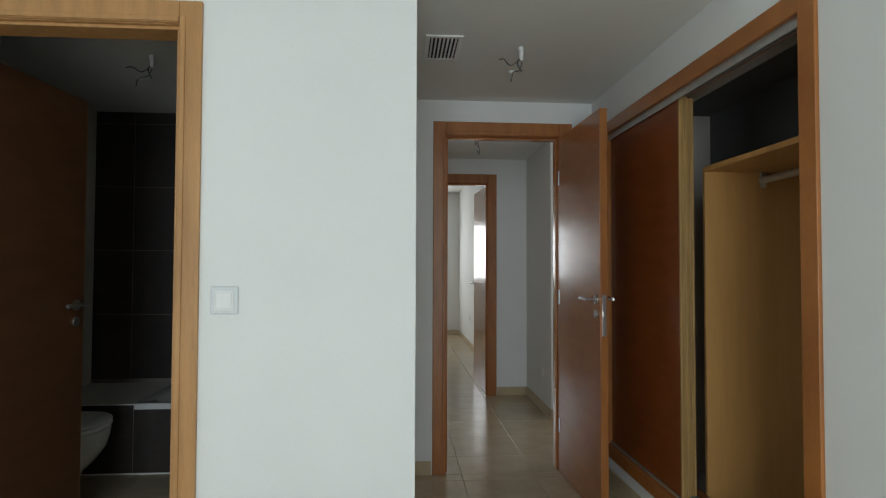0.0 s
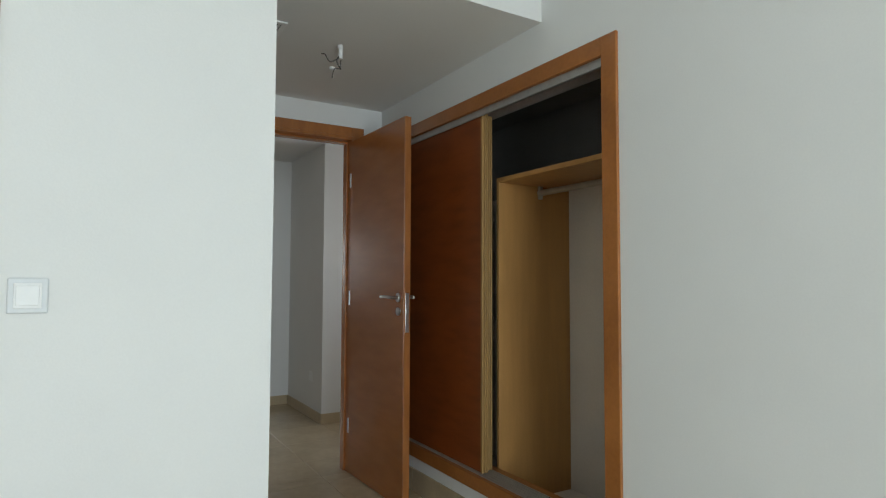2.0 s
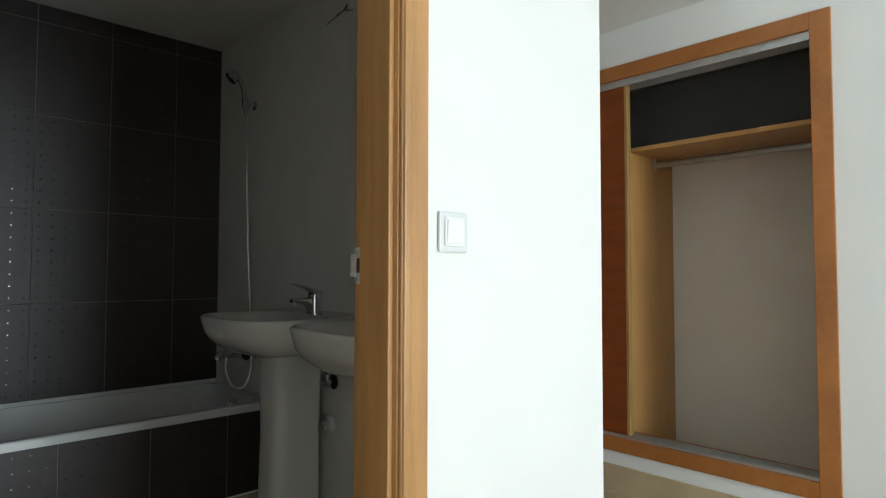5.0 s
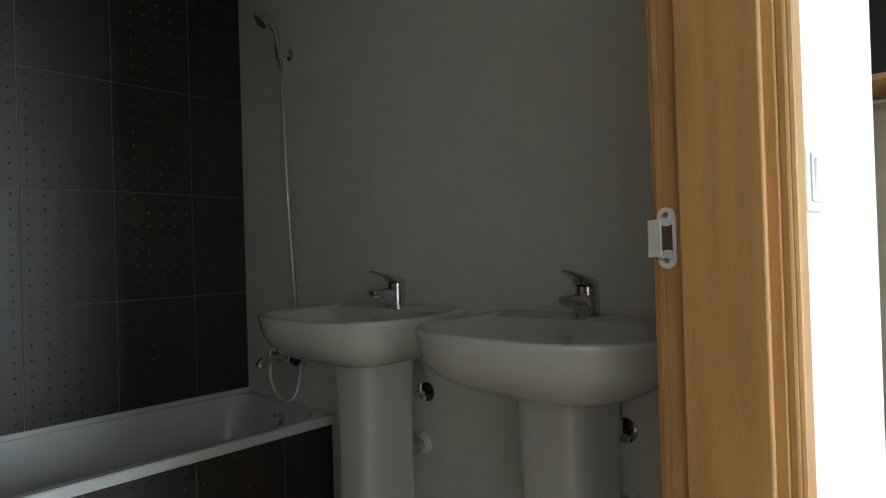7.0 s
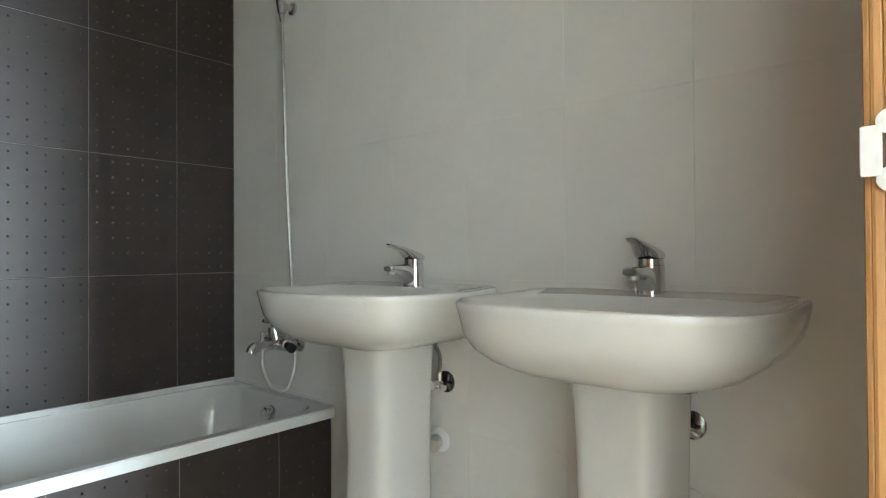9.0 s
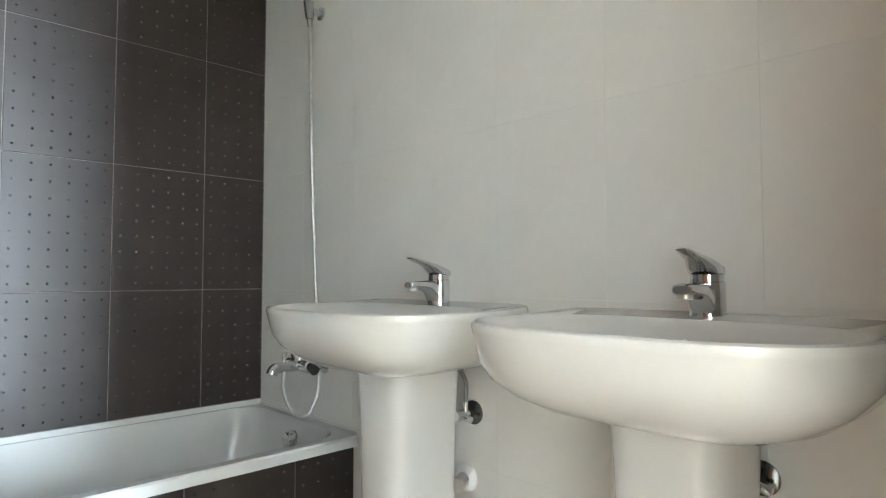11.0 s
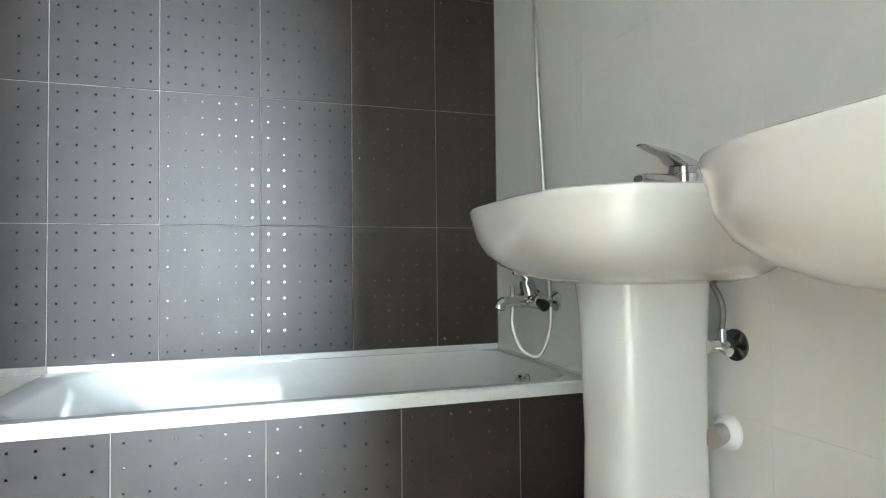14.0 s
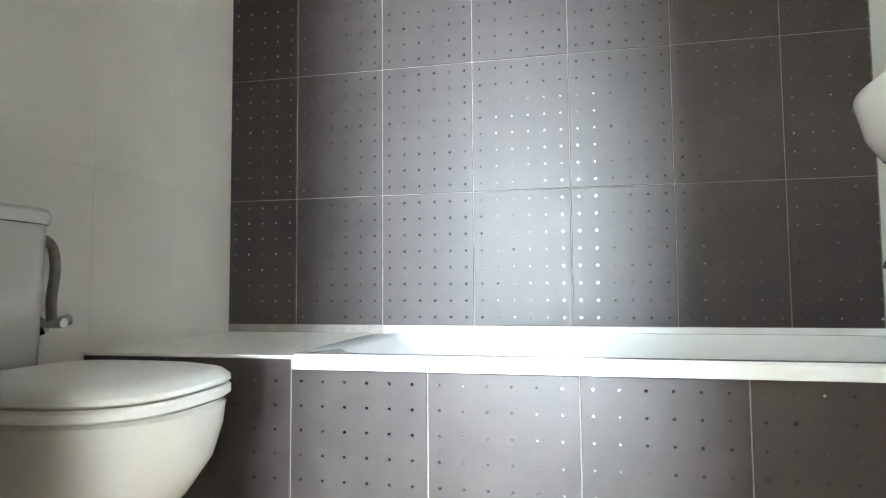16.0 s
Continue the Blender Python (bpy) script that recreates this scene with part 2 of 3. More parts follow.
structure("wall_niche", boxes((2.168, 2.26, Y0 - 0.1, Y1 + 0.1, 0, 1.738), (XW + 0.11, 2.168, Y0 - 0.1, Y0 - 0.02, 0, 2.5), (XW + 0.11, 2.168, Y1 + 0.02, Y1 + 0.1, 0, 2.5)), PLASTER, "pale plaster inside of the wardrobe niche", "wall")
# Niche back above the shelf and niche top, in a darker grey.
structure("wall_niche_upper", boxes((2.168, 2.26, Y0 - 0.1, Y1 + 0.1, 1.738, 2.5), (XW + 0.11, 2.168, Y0 - 0.1, Y1 + 0.1, 2.2, 2.28)), DARKPLASTER, "dark grey plaster above the wardrobe shelf", "wall")
structure("wall_bedroom_door", boxes((XC, B0 - 0.03, BD0, BD1, 0, 2.64), (B1 + 0.03, XW, BD0, BD1, 0, 2.64), (B0 - 0.03, B1 + 0.03, BD0, BD1, BH + 0.03, 2.64)), WALL, "white painted wall round the bedroom door", "wall")
structure("wall_hall_left", box(0.245, XC, YB + 0.1, FD0, 0, 2.64), WALL, "white painted hall wall", "wall")
structure("wall_hall_right", box(1.572, 2.7, 4.684, FD0, 0, 2.64), WALL, "white painted hall wall corner", "wall")
structure("wall_hall_side", boxes((2.7, 2.8, BD0, 3.72, 0, 2.64), (2.7, 2.8, 4.52, FD0, 0, 2.64), (2.7, 2.8, 3.72, 4.52, 0, 0.95), (2.7, 2.8, 3.72, 4.52, 2.1, 2.64), (XW + 0.11, 2.7, BD0, BD1, 0, 2.64)), WALL, "white painted side wall of the hall", "wall")
structure("wall_far_door", boxes((-1.7, F0 - 0.03, FD0, FD1, 0, 2.8), (F1 + 0.03, 2.8, FD0, FD1, 0, 2.8), (F0 - 0.03, F1 + 0.03, FD0, FD1, FH + 0.03, 2.8)), WALL, "white painted wall round the far door", "wall")
structure("wall_far_right", box(1.43, 1.53, FD1, 11.05, 0, 2.8), WALL, "white painted far room wall", "wall")
structure("wall_far_left", box(-1.7, -1.6, FD1, 11.05, 0, 2.8), WALL, "white painted far room side wall", "wall")
structure("wall_far_end", boxes((-1.7, -1.25, 11.05, 11.2, 0, 2.8), (0.9, 1.53, 11.05, 11.2, 0, 2.8), (-1.25, 0.9, 11.05, 11.2, 0, 1.05), (-1.25, 0.9, 11.05, 11.2, 2.12, 2.8)), WALL, "white painted far room wall with a window", "wall")
structure("wall_bedroom_back", boxes((-2.3, -0.82, -3.1, -2.96, 0, 2.64), (0.63, XW, -3.1, -2.96, 0, 2.64), (-0.82, 0.63, -3.1, -2.96, 0, 0.06), (-0.82, 0.63, -3.1, -2.96, 2.4, 2.64)), WALL, "white bedroom wall with a large window", "wall")
structure("wall_bedroom_left", box(-2.4, -2.3, -3.1, W1B, 0, 2.64), WALL, "white painted bedroom side wall", "wall")
structure("floor", boxes((-2.4, 2.8, -3.1, FD1, -0.2, -0.005), (-1.7, 1.53, FD1, 11.2, -0.2, -0.005)), GROUT, "floor of large beige ceramic tiles", "floor")
structure("ceiling_bedroom", boxes((-2.4, XW + 0.11, -3.1, W1, CEIL_BED, 2.8), (XC, XW, W1, 1.795, CEIL_BED, 2.8)), CEIL, "high white bedroom ceiling", "ceiling")
structure("ceiling_corridor", box(XC, XW, 1.795, BD0, SOFFIT, 2.8), CEIL, "lowered white ceiling over the corridor", "ceiling")
structure("ceiling_bathroom", box(XL, XR, W1B, YB + 0.003, CEIL_BATH, 2.8), CEIL, "white bathroom ceiling", "ceiling")
structure("ceiling_hall", box(XC, 2.7, BD1, FD0, CEIL_HALL, 2.8), CEIL, "white hall ceiling", "ceiling")
structure("ceiling_far_room", box(-1.7, 1.53, FD1, 11.2, 2.72, 2.85), CEIL, "white ceiling of the far room", "ceiling")
structure("ceiling_niche", box(XW, 2.3, 1.2, BD1, 2.645, 2.8), CEIL, "plain slab over the wardrobe niche", "ceiling")


# ---- windows ----
def window(name, x0, x1, y, z0, z1, label):
    w = tagged(new(name), label, "window", kind="structure")
    f = 0.06
    part("window_frame", boxes((x0, x1, y - 0.03, y + 0.03, z0, z0 + f), (x0, x1, y - 0.03, y + 0.03, z1 - f, z1), (x0, x0 + f, y - 0.03, y + 0.03, z0 + f, z1 - f), (x1 - f, x1, y - 0.03, y + 0.03, z0 + f, z1 - f), bevel=0.004), WHITEPLASTIC, w)
    m = (x0 + x1) / 2
    part("mullion", box(m - 0.03, m + 0.03, y - 0.025, y + 0.025, z0 + f, z1 - f, 0.004), WHITEPLASTIC, w)
    for a, b in ((x0 + f, m - 0.03), (m + 0.03, x1 - f)):
        p = part("pane", box(a, b, y - 0.004, y + 0.004, z0 + f, z1 - f), GLASS, w)
        p.visible_shadow = False


window("window_1", -0.82, 0.63, -3.03, 0.06, 2.4, "large white sliding window of the bedroom")
window("window_2", -1.25, 0.9, 11.12, 1.05, 2.12, "white window of the far room")


hall_window = tagged(new("window_3"), "small white window at the side of the hall", "window", kind="structure")
for c, d, e, g in ((3.72, 4.52, 0.95, 1.01), (3.72, 4.52, 2.04, 2.1), (3.72, 3.78, 1.01, 2.04), (4.46, 4.52, 1.01, 2.04)):
    part("window_frame", box(2.73, 2.79, c, d, e, g, 0.004), WHITEPLASTIC, hall_window)
part("pane", box(2.756, 2.764, 3.78, 4.46, 1.01, 2.04), GLASS, hall_window).visible_shadow = False


# ---- doors ----
def architrave(name, x0, x1, h, y, out, wide, parent, mat):
    """Mouldings round an opening on the wall face y; out is the side that they stand proud of."""
    a, b = sorted((y, y + 0.014 * out))
    a2, b2 = sorted((y, y + 0.02 * out))
    for c0, c1, s in ((x0 - wide, x0 + 0.004, 1), (x1 - 0.004, x1 + wide, -1)):
        bm = box(c0, c1, a, b, 0, h + wide, 0.004)
        inner = (c1 - 0.022, c1 - 0.0025) if s > 0 else (c0 + 0.0025, c0 + 0.022)
        box(*inner, a2, b2, 0.001, h + 0.02, 0.005, bm)
        part("architrave_side", bm, mat, parent)
    bm = box(x0 + 0.004, x1 - 0.004, a, b, h - 0.004, h + wide, 0.004)
    box(x0 + 0.004, x1 - 0.004, a2, b2, h - 0.0015, h + 0.018, 0.005, bm)
    part("architrave_top", bm, mat, parent)


def jamb(x0, x1, h, y0, y1, stop0, stop1, parent, mat):
    for c0, c1, s in ((x0 - 0.03, x0, 1), (x1, x1 + 0.03, -1)):
        bm = box(c0, c1, y0, y1, 0, h + 0.03, 0.002)
        st = (c1, c1 + 0.012) if s > 0 else (c0 - 0.012, c0)
        box(*st, stop0, stop1, 0, h - 0.012, 0.003, bm)
        part("jamb", bm, mat, parent)
    bm = box(x0, x1, y0, y1, h, h + 0.03, 0.002)
    box(x0, x1, stop0, stop1, h - 0.012, h, 0.003, bm)
    part("head", bm, mat, parent)


def lever(parent, x, y, z, side, along):
    """A lever handle on a leaf face: side is the way it stands out in x, along the way the lever runs in y."""
    bm = tube([(x, y, z), (x + 0.008 * side, y, z)], 0.025, 20)
    tube([(x + 0.006 * side, y, z), (x + 0.045 * side, y, z)], 0.009, 12, bm)
    tube(curve_points([(x + 0.045 * side, y - 0.006 * along, z), (x + 0.05 * side, y + 0.02 * along, z + 0.001), (x + 0.05 * side, y + 0.07 * along, z + 0.004), (x + 0.047 * side, y + 0.125 * along, z + 0.001)], 5), 0.0085, 12, bm)
    h = part("door_handle", bm, STEEL, parent, "satin steel lever handle", True)
    part("keyhole_rose", tube([(x, y, z - 0.075), (x + 0.008 * side, y, z - 0.075)], 0.022, 20), STEEL, h, "", True)


def leaf(parent, hinge, angle, width, height, mat, flip):
    """A flush door leaf; it runs from the hinge along +y before it is turned by angle about z. flip: the side of its thickness."""
    e = new("leaf")
    e.parent = parent
    e.matrix_world = pose(*hinge, 0, 0, angle)
    t0, t1 = sorted((0, 0.04 * flip))
    part("panel", box(t0, t1, 0.002, width - 0.004, 0.006, height - 0.004, 0.0015), mat, e)
    part("edge_strip", box(t0 + 0.001, t1 - 0.001, width - 0.004, width, 0.006, height - 0.004, 0.001), FRAMEWOOD, e)
    part("lock_plate", boxes((t0 + 0.009, t1 - 0.009, width, width + 0.002, 0.93, 1.14), (t0 + 0.013, t1 - 0.013, width + 0.002, width + 0.010, 1.03, 1.055), bevel=0.001), STEEL, e, "steel lock plate")
    for zz in (0.25, 1.05, 1.8):
        part("hinge", tube([(t0 if flip > 0 else t1, -0.002, zz), (t0 if flip > 0 else t1, -0.002, zz + 0.09)], 0.007, 10), STEEL, e, "steel hinge", True)
    return e, t0, t1


def door_structure(name, label):
    return tagged(new(name), label, "door", kind="structure")


# bathroom door, open inwards
d1 = door_structure("door_1", "dark brown veneered bathroom door open inwards, orange-brown frame")
jamb(D0, D1, DH, W1 - 0.002, W1B + 0.012, 1.70, 1.802, d1, TRIMWOOD)
architrave("a", D0 - 0.006, D1 + 0.006, DH + 0.006, W1, -1, 0.069, d1, TRIMWOOD)
architrave("b", D0 - 0.006, D1 + 0.006, DH + 0.006, W1B + 0.010, 1, 0.06, d1, TRIMWOOD)
# The leaf wears the veneer with shade in its colour.
lf, t0, t1 = leaf(d1, (D0 + 0.004, 1.80, 0), -5.6, 0.825, DH - 0.004, SHADEDWOOD, -1)
lever(lf, t1, 0.765, 1.10, 1, -1)
sp = boxes((D1 - 0.003, D1, 1.809, 1.834, 1.067, 1.078), (D1 - 0.003, D1, 1.809, 1.834, 1.114, 1.125), (D1 - 0.0027, D1, 1.8092, 1.814, 1.0775, 1.1145), (D1 - 0.0036, D1, 1.8285, 1.847, 1.071, 1.121), bevel=0.0009)
for zz in (1.068, 1.124):
    tube([(D1 - 0.0024, 1.8215, zz), (D1 + 0.0004, 1.8215, zz)], 0.0125, 24, sp)
part("strike_plate", sp, ZINC, d1, "steel strike plate let into the jamb")
part("strike_hole", box(D1 - 0.0014, D1 - 0.0004, 1.813, 1.829, 1.077, 1.115), KNOCKOUT, d1, "raw wood latch hole")
for zz in (1.066, 1.126):
    part("screw", tube([(D1 - 0.0042, 1.8215, zz), (D1 - 0.002, 1.8215, zz)], 0.004, 10), STEEL, d1, "", True)

# bedroom door, open towards the wardrobe
d2 = door_structure("door_2", "red-brown veneered bedroom door standing open")
jamb(B0, B1, BH, BD0 - 0.01, BD1 + 0.01, 3.46, 3.52, d2, DOORWOOD)
architrave("a", B0 - 0.006, B1 + 0.006, BH + 0.006, BD0, -1, 0.078, d2, FRAMEWOOD)
architrave("b", B0 - 0.006, B1 + 0.006, BH + 0.006, BD1, 1, 0.078, d2, FRAMEWOOD)
lf, t0, t1 = leaf(d2, (B1 - 0.002, BD0 - 0.012, 0), 181.2, 0.722, BH - 0.006, DOORWOOD, -1)
lever(lf, t1, 0.665, 1.115, 1, -1)
lever(lf, t0, 0.665, 1.115, -1, -1)

# far door, open away
d3 = door_structure("door_3", "red-brown veneered far door standing open")
jamb(F0, F1, FH, FD0 - 0.01, FD1 + 0.01, 5.66, 5.72, d3, DOORWOOD)
architrave("a", F0 - 0.006, F1 + 0.006, FH + 0.006, FD0, -1, 0.09, d3, FRAMEWOOD)
lf, t0, t1 = leaf(d3, (F1 - 0.004, FD1 - 0.01, 0), 2.0, 0.715, FH - 0.006, DOORWOOD, 1)
lever(lf, t0, 0.66, 1.1, -1, -1)

# ---- wardrobe ----
wd = thing("wardrobe", "built-in wardrobe with mahogany sliding doors pushed aside", "wardrobe")
a, b = XW - 0.014, XW + 0.10
FY0, FY1, FZ0, FZ1 = 1.367, 3.205, 0.193, 2.134
IY0, IY1, IZ0, IZ1 = 1.442, 3.135, 0.262, 2.062
for y0, y1, q0, q1 in ((FY0, IY0, 0, 0), (IY1, FY1, 0, 0)):
    bm = box(a, XW + 0.0, y0, y1, FZ0, FZ1, 0.003)
    part("frame_post", bm, FRAMEWOOD, wd)
for q0, q1 in ((FZ0, IZ0), (IZ1, FZ1)):
    part("frame_rail", box(a, XW, IY0, IY1, q0, q1, 0.003), FRAMEWOOD, wd)
part("lining_side", box(XW, b, Y0, IY0, IZ0, IZ1), FRAMEWOOD, wd)
part("lining_side", box(XW, b, IY1, Y1, IZ0, IZ1), FRAMEWOOD, wd)
part("lining_head", box(XW, b, Y0, Y1, IZ1 - 0.0, Z1), FRAMEWOOD, wd)
part("lining_sill", box(XW, b + 0.06, Y0, Y1, Z0, IZ0), FRAMEWOOD, wd)
part("top_track", boxes((XW + 0.004, XW + 0.010, IY0, IY1, IZ1 - 0.035, IZ1), (XW + 0.048, XW + 0.052, IY0, IY1, IZ1 - 0.02, IZ1), (XW + 0.092, XW + 0.098, IY0, IY1, IZ1 - 0.035, IZ1)), ALU, wd, "aluminium sliding door track")
track = part("bottom_track", box(XW + 0.01, XW + 0.1, IY0, IY1, IZ0, IZ0 + 0.003), ALU, wd, "aluminium sliding door track")
for i in range(5):
    part("guide_rail", box(XW + 0.012 + i * 0.02, XW + 0.016 + i * 0.02, IY0, IY1, IZ0 + 0.003, IZ0 + 0.012), ALU, track)
for x0, y0 in ((XW + 0.016, 2.262), (XW + 0.058, 2.285)):
    sd = new("sliding_door")
    sd.parent = wd
    part("panel", box(x0, x0 + 0.030, y0 + 0.014, y0 + 0.85, IZ0 + 0.014, IZ1 - 0.02, 0.001), DARKWOOD, sd)
    es = box(x0 - 0.002, x0 + 0.032, y0 + 0.006, y0 + 0.0145, IZ0 + 0.012, IZ1 - 0.018)
    for e0, e1 in ((-0.003, 0.009), (0.0135, 0.0195), (0.024, 0.033)):
        box(x0 + e0, x0 + e1, y0, y0 + 0.0065, IZ0 + 0.0125, IZ1 - 0.0185, 0.002, es)
    part("edge_strip", es, EDGEWOOD, sd, "pale beech edge strip")
part("side_panel", box(XW + 0.165, 2.164, 2.33, 2.349, 0.07, 1.718, 0.001), BEECH, wd, "beech divider board")
part("side_panel", box(XW + 0.165, 2.164, Y0 - 0.018, Y0 + 0.001, 0.07, 1.718, 0.001), BEECH, wd, "beech side board")
part("shelf", box(XW + 0.165, 2.164, Y0 - 0.018, 2.349, 1.718, 1.741, 0.001), BEECH, wd, "beech hat shelf")
part("base", box(XW + 0.115, 2.164, Y0 - 0.02, Y1 + 0.02, 0.04, 0.07), PLASTER, wd)
rod = part("clothes_rail", tube([(1.95, Y0, 1.682), (1.95, 2.33, 1.682)], 0.0165, 16), ROD, wd, "grey metal clothes rail", True)
part("rail_bracket", boxes((1.937, 1.963, 2.316, 2.33, 1.648, 1.718), bevel=0.003), ROD, wd)


# ---- corridor fittings ----
def switch(name, x, y, z, label):
    s = thing(name, label, "light switch", pose(x, y, z))
    part("plate", box(-0.0435, 0.0435, -0.009, 0, -0.045, 0.045, 0.004), SHADEDPLASTIC, s)
    part("bezel", box(-0.030, 0.030, -0.0125, -0.009, -0.032, 0.032, 0.002), WHITEPLASTIC, s)
    rk = box(-0.025, 0.025, -0.017, -0.0125, -0.026, 0.026, 0.002)
    for v in rk.verts:
        if v.co.z < 0 and v.co.y < -0.013:
            v.co.y += 0.0025
    part("rocker", rk, WHITEPLASTIC, s)
    return s


switch("light_switch", -0.267, W1, 1.170, "white square light switch on the white wall")
so = thing("wall_socket", "small white wall socket near the floor", "socket", pose(1.572, 4.96, 0.36, 0, 0, -90))
part("plate", box(-0.04, 0.04, -0.009, 0, -0.04, 0.04, 0.004), WHITEPLASTIC, so)
part("insert", tube([(0, -0.009, 0), (0, -0.011, 0)], 0.022, 20), WHITEPLASTIC, so, "", True)
so2 = thing("wall_socket", "white wall socket in the far room", "socket", pose(1.43, 9.3, 0.45, 0, 0, -90))
part("plate", box(-0.04, 0.04, -0.009, 0, -0.04, 0.04, 0.004), WHITEPLASTIC, so2)
part("insert", tube([(0, -0.009, 0), (0, -0.011, 0)], 0.022, 20), WHITEPLASTIC, so2, "", True)

so3 = thing("wall_socket", "white wall socket beside the wardrobe", "socket", pose(XW, 0.50, 0.435, 0, 0, -90))
part("plate", box(-0.04, 0.04, -0.009, 0, -0.04, 0.04, 0.004), WHITEPLASTIC, so3)
part("insert", tube([(0, -0.009, 0), (0, -0.011, 0)], 0.022, 20), WHITEPLASTIC, so3, "", True)

vt = thing("ceiling_vent", "white ceiling air grille with dark slots", "vent", pose(0.49, 2.525, SOFFIT))
vw, vl = 0.085, 0.155
part("frame", boxes((-vw, -vw + 0.02, -vl, vl, -0.008, 0.0), (vw - 0.02, vw, -vl, vl, -0.008, 0.0), (-vw + 0.02, vw - 0.02, -vl, -vl + 0.02, -0.008, 0.0), (-vw + 0.02, vw - 0.02, vl - 0.02, vl, -0.008, 0.0), bevel=0.002), WHITEPLASTIC, vt)
# Near-black sheet that paints the shade seen between the slats.
part("backing", box(-vw + 0.02, vw - 0.02, -vl + 0.02, vl - 0.02, -0.003, -0.001), SHADOWGAP, vt)
for i in range(7):
    x = -0.055 + i * 0.0183
    bm = box(-0.0045, 0.0045, -vl + 0.02, vl - 0.02, -0.0012, 0.0012)
    bmesh.ops.rotate(bm, cent=(0, 0, 0), matrix=Matrix.Rotation(radians(35), 3, "Y"), verts=bm.verts)
    bmesh.ops.translate(bm, verts=bm.verts, vec=(x, 0, -0.006))
    part("slat", bm, WHITEPLASTIC, vt)


def bare_lamp(name, x, y, z, drop, turn, label, socket=True):
    """A lamp holder on loose wires under a ceiling."""
    o = thing(name, label, "lamp holder", pose(x, y, z, 0, 0, turn) @ Matrix.Diagonal((1.2, 1.2, 1.3, 1)))
    part("wire", tube(curve_points([(0, 0, 0.002), (0.004, 0.003, -0.03), (-0.012, 0.004, -0.06), (0.006, 0, -drop)], 6), 0.003, 8), WIRE, o, "", True)
    part("wire", tube(curve_points([(0.0, 0, -0.045), (-0.04, 0.01, -0.07), (-0.075, 0.0, -0.055), (-0.10, -0.01, -0.062)], 6), 0.0022, 8), WIRE, o, "", True)
    part("wire", tube(curve_points([(0.005, 0, -0.055), (-0.01, -0.01, -0.09), (-0.045, -0.02, -0.105), (-0.055, -0.02, -0.14)], 6), 0.0022, 8), WIRE, o, "", True)
    if socket:
        part("holder", tube([(0.0, 0, 0.0), (0.002, 0, -0.012), (0.004, 0, -0.016), (0.004, 0, -0.05)], [0.011, 0.011, 0.009, 0.008], 14), WHITEPLASTIC, o, "white lamp holder", True)
    part("connector", box(-0.052, -0.03, -0.012, 0.004, -0.104, -0.092, 0.003), WHITEPLASTIC, o)
    return o


bare_lamp("ceiling_lamp_holder", 0.86, 2.49, SOFFIT, 0.09, 20, "bare lamp holder on loose ceiling wires")
bare_lamp("ceiling_lamp_holder", 0.93, 4.55, CEIL_HALL, 0.12, 70, "bare lamp holder on loose wires in the hall", False)
bare_lamp("ceiling_lamp_holder", -1.05, 3.0, CEIL_BATH, 0.1, 10, "bare lamp holder on loose bathroom ceiling wires")
ww = thing("wall_wires", "three loose lamp wires sticking out of the wall", "wires", pose(XR - 0.012, 2.90, 2.23))
for ends in ((-0.03, 0.06, -0.025), (-0.05, 0.0, -0.03), (-0.035, -0.05, -0.025)):
    part("wire", tube(curve_points([(0.002, 0, 0.035), (-0.012, ends[1] * 0.3, 0.0), ends, (ends[0], ends[1] * 1.9, -0.035)], 6), 0.0022, 8), WIRE, ww, "", True)


# ---- bathtub ----
tb = thing("bathtub", "white enamelled built-in bathtub with a raised rim", "bathtub")
TX0, TX1, TY0, TY1, TZ = -1.327, XR - 0.014, 3.512, YB - 0.002, 0.438
rings = [rounded(TX0, TX1, TY0, TY1, 0.012, TZ - 0.036), rounded(TX0, TX1, TY0, TY1, 0.012, TZ - 0.006), rounded(TX0 + 0.005, TX1 - 0.002, TY0 + 0.006, TY1, 0.012, TZ),
         rounded(TX0 + 0.075, TX1 - 0.032, TY0 + 0.045, TY1 - 0.018, 0.11, TZ - 0.001), rounded(TX0 + 0.09, TX1 - 0.04, TY0 + 0.053, TY1 - 0.026, 0.11, TZ - 0.012),
         rounded(TX0 + 0.17, TX1 - 0.06, TY0 + 0.072, TY1 - 0.05, 0.13, TZ - 0.10), rounded(TX0 + 0.30, TX1 - 0.10, TY0 + 0.095, TY1 - 0.08, 0.14, TZ - 0.28),
         rounded(TX0 + 0.36, TX1 - 0.14, TY0 + 0.13, TY1 - 0.115, 0.13, TZ - 0.345), rounded(TX0 + 0.46, TX1 - 0.24, TY0 + 0.21, TY1 - 0.19, 0.10, TZ - 0.36)]
part("shell", loft(rings, cap_start=False), ENAMEL, tb, "", True)
part("upstand", boxes((TX0 + 0.01, TX1, YB - 0.006, YB - 0.001, TZ - 0.002, TZ + 0.02), (TX1 - 0.005, TX1, TY0 + 0.01, YB - 0.006, TZ - 0.002, TZ + 0.008), bevel=0.002), ENAMEL, tb, "white sealant line")
ov = part("overflow", tube([(TX1 - 0.045, 3.86, 0.366), (TX1 - 0.072, 3.86, 0.366), (TX1 - 0.082, 3.86, 0.366), (TX1 - 0.086, 3.86, 0.366)], [0.033, 0.033, 0.028, 0.018], 24), CHROME, tb, "round chrome overflow", True)
part("overflow_knob", tube([(TX1 - 0.085, 3.86, 0.366), (TX1 - 0.090, 3.86, 0.366)], 0.012, 14), STEEL, ov, "", True)
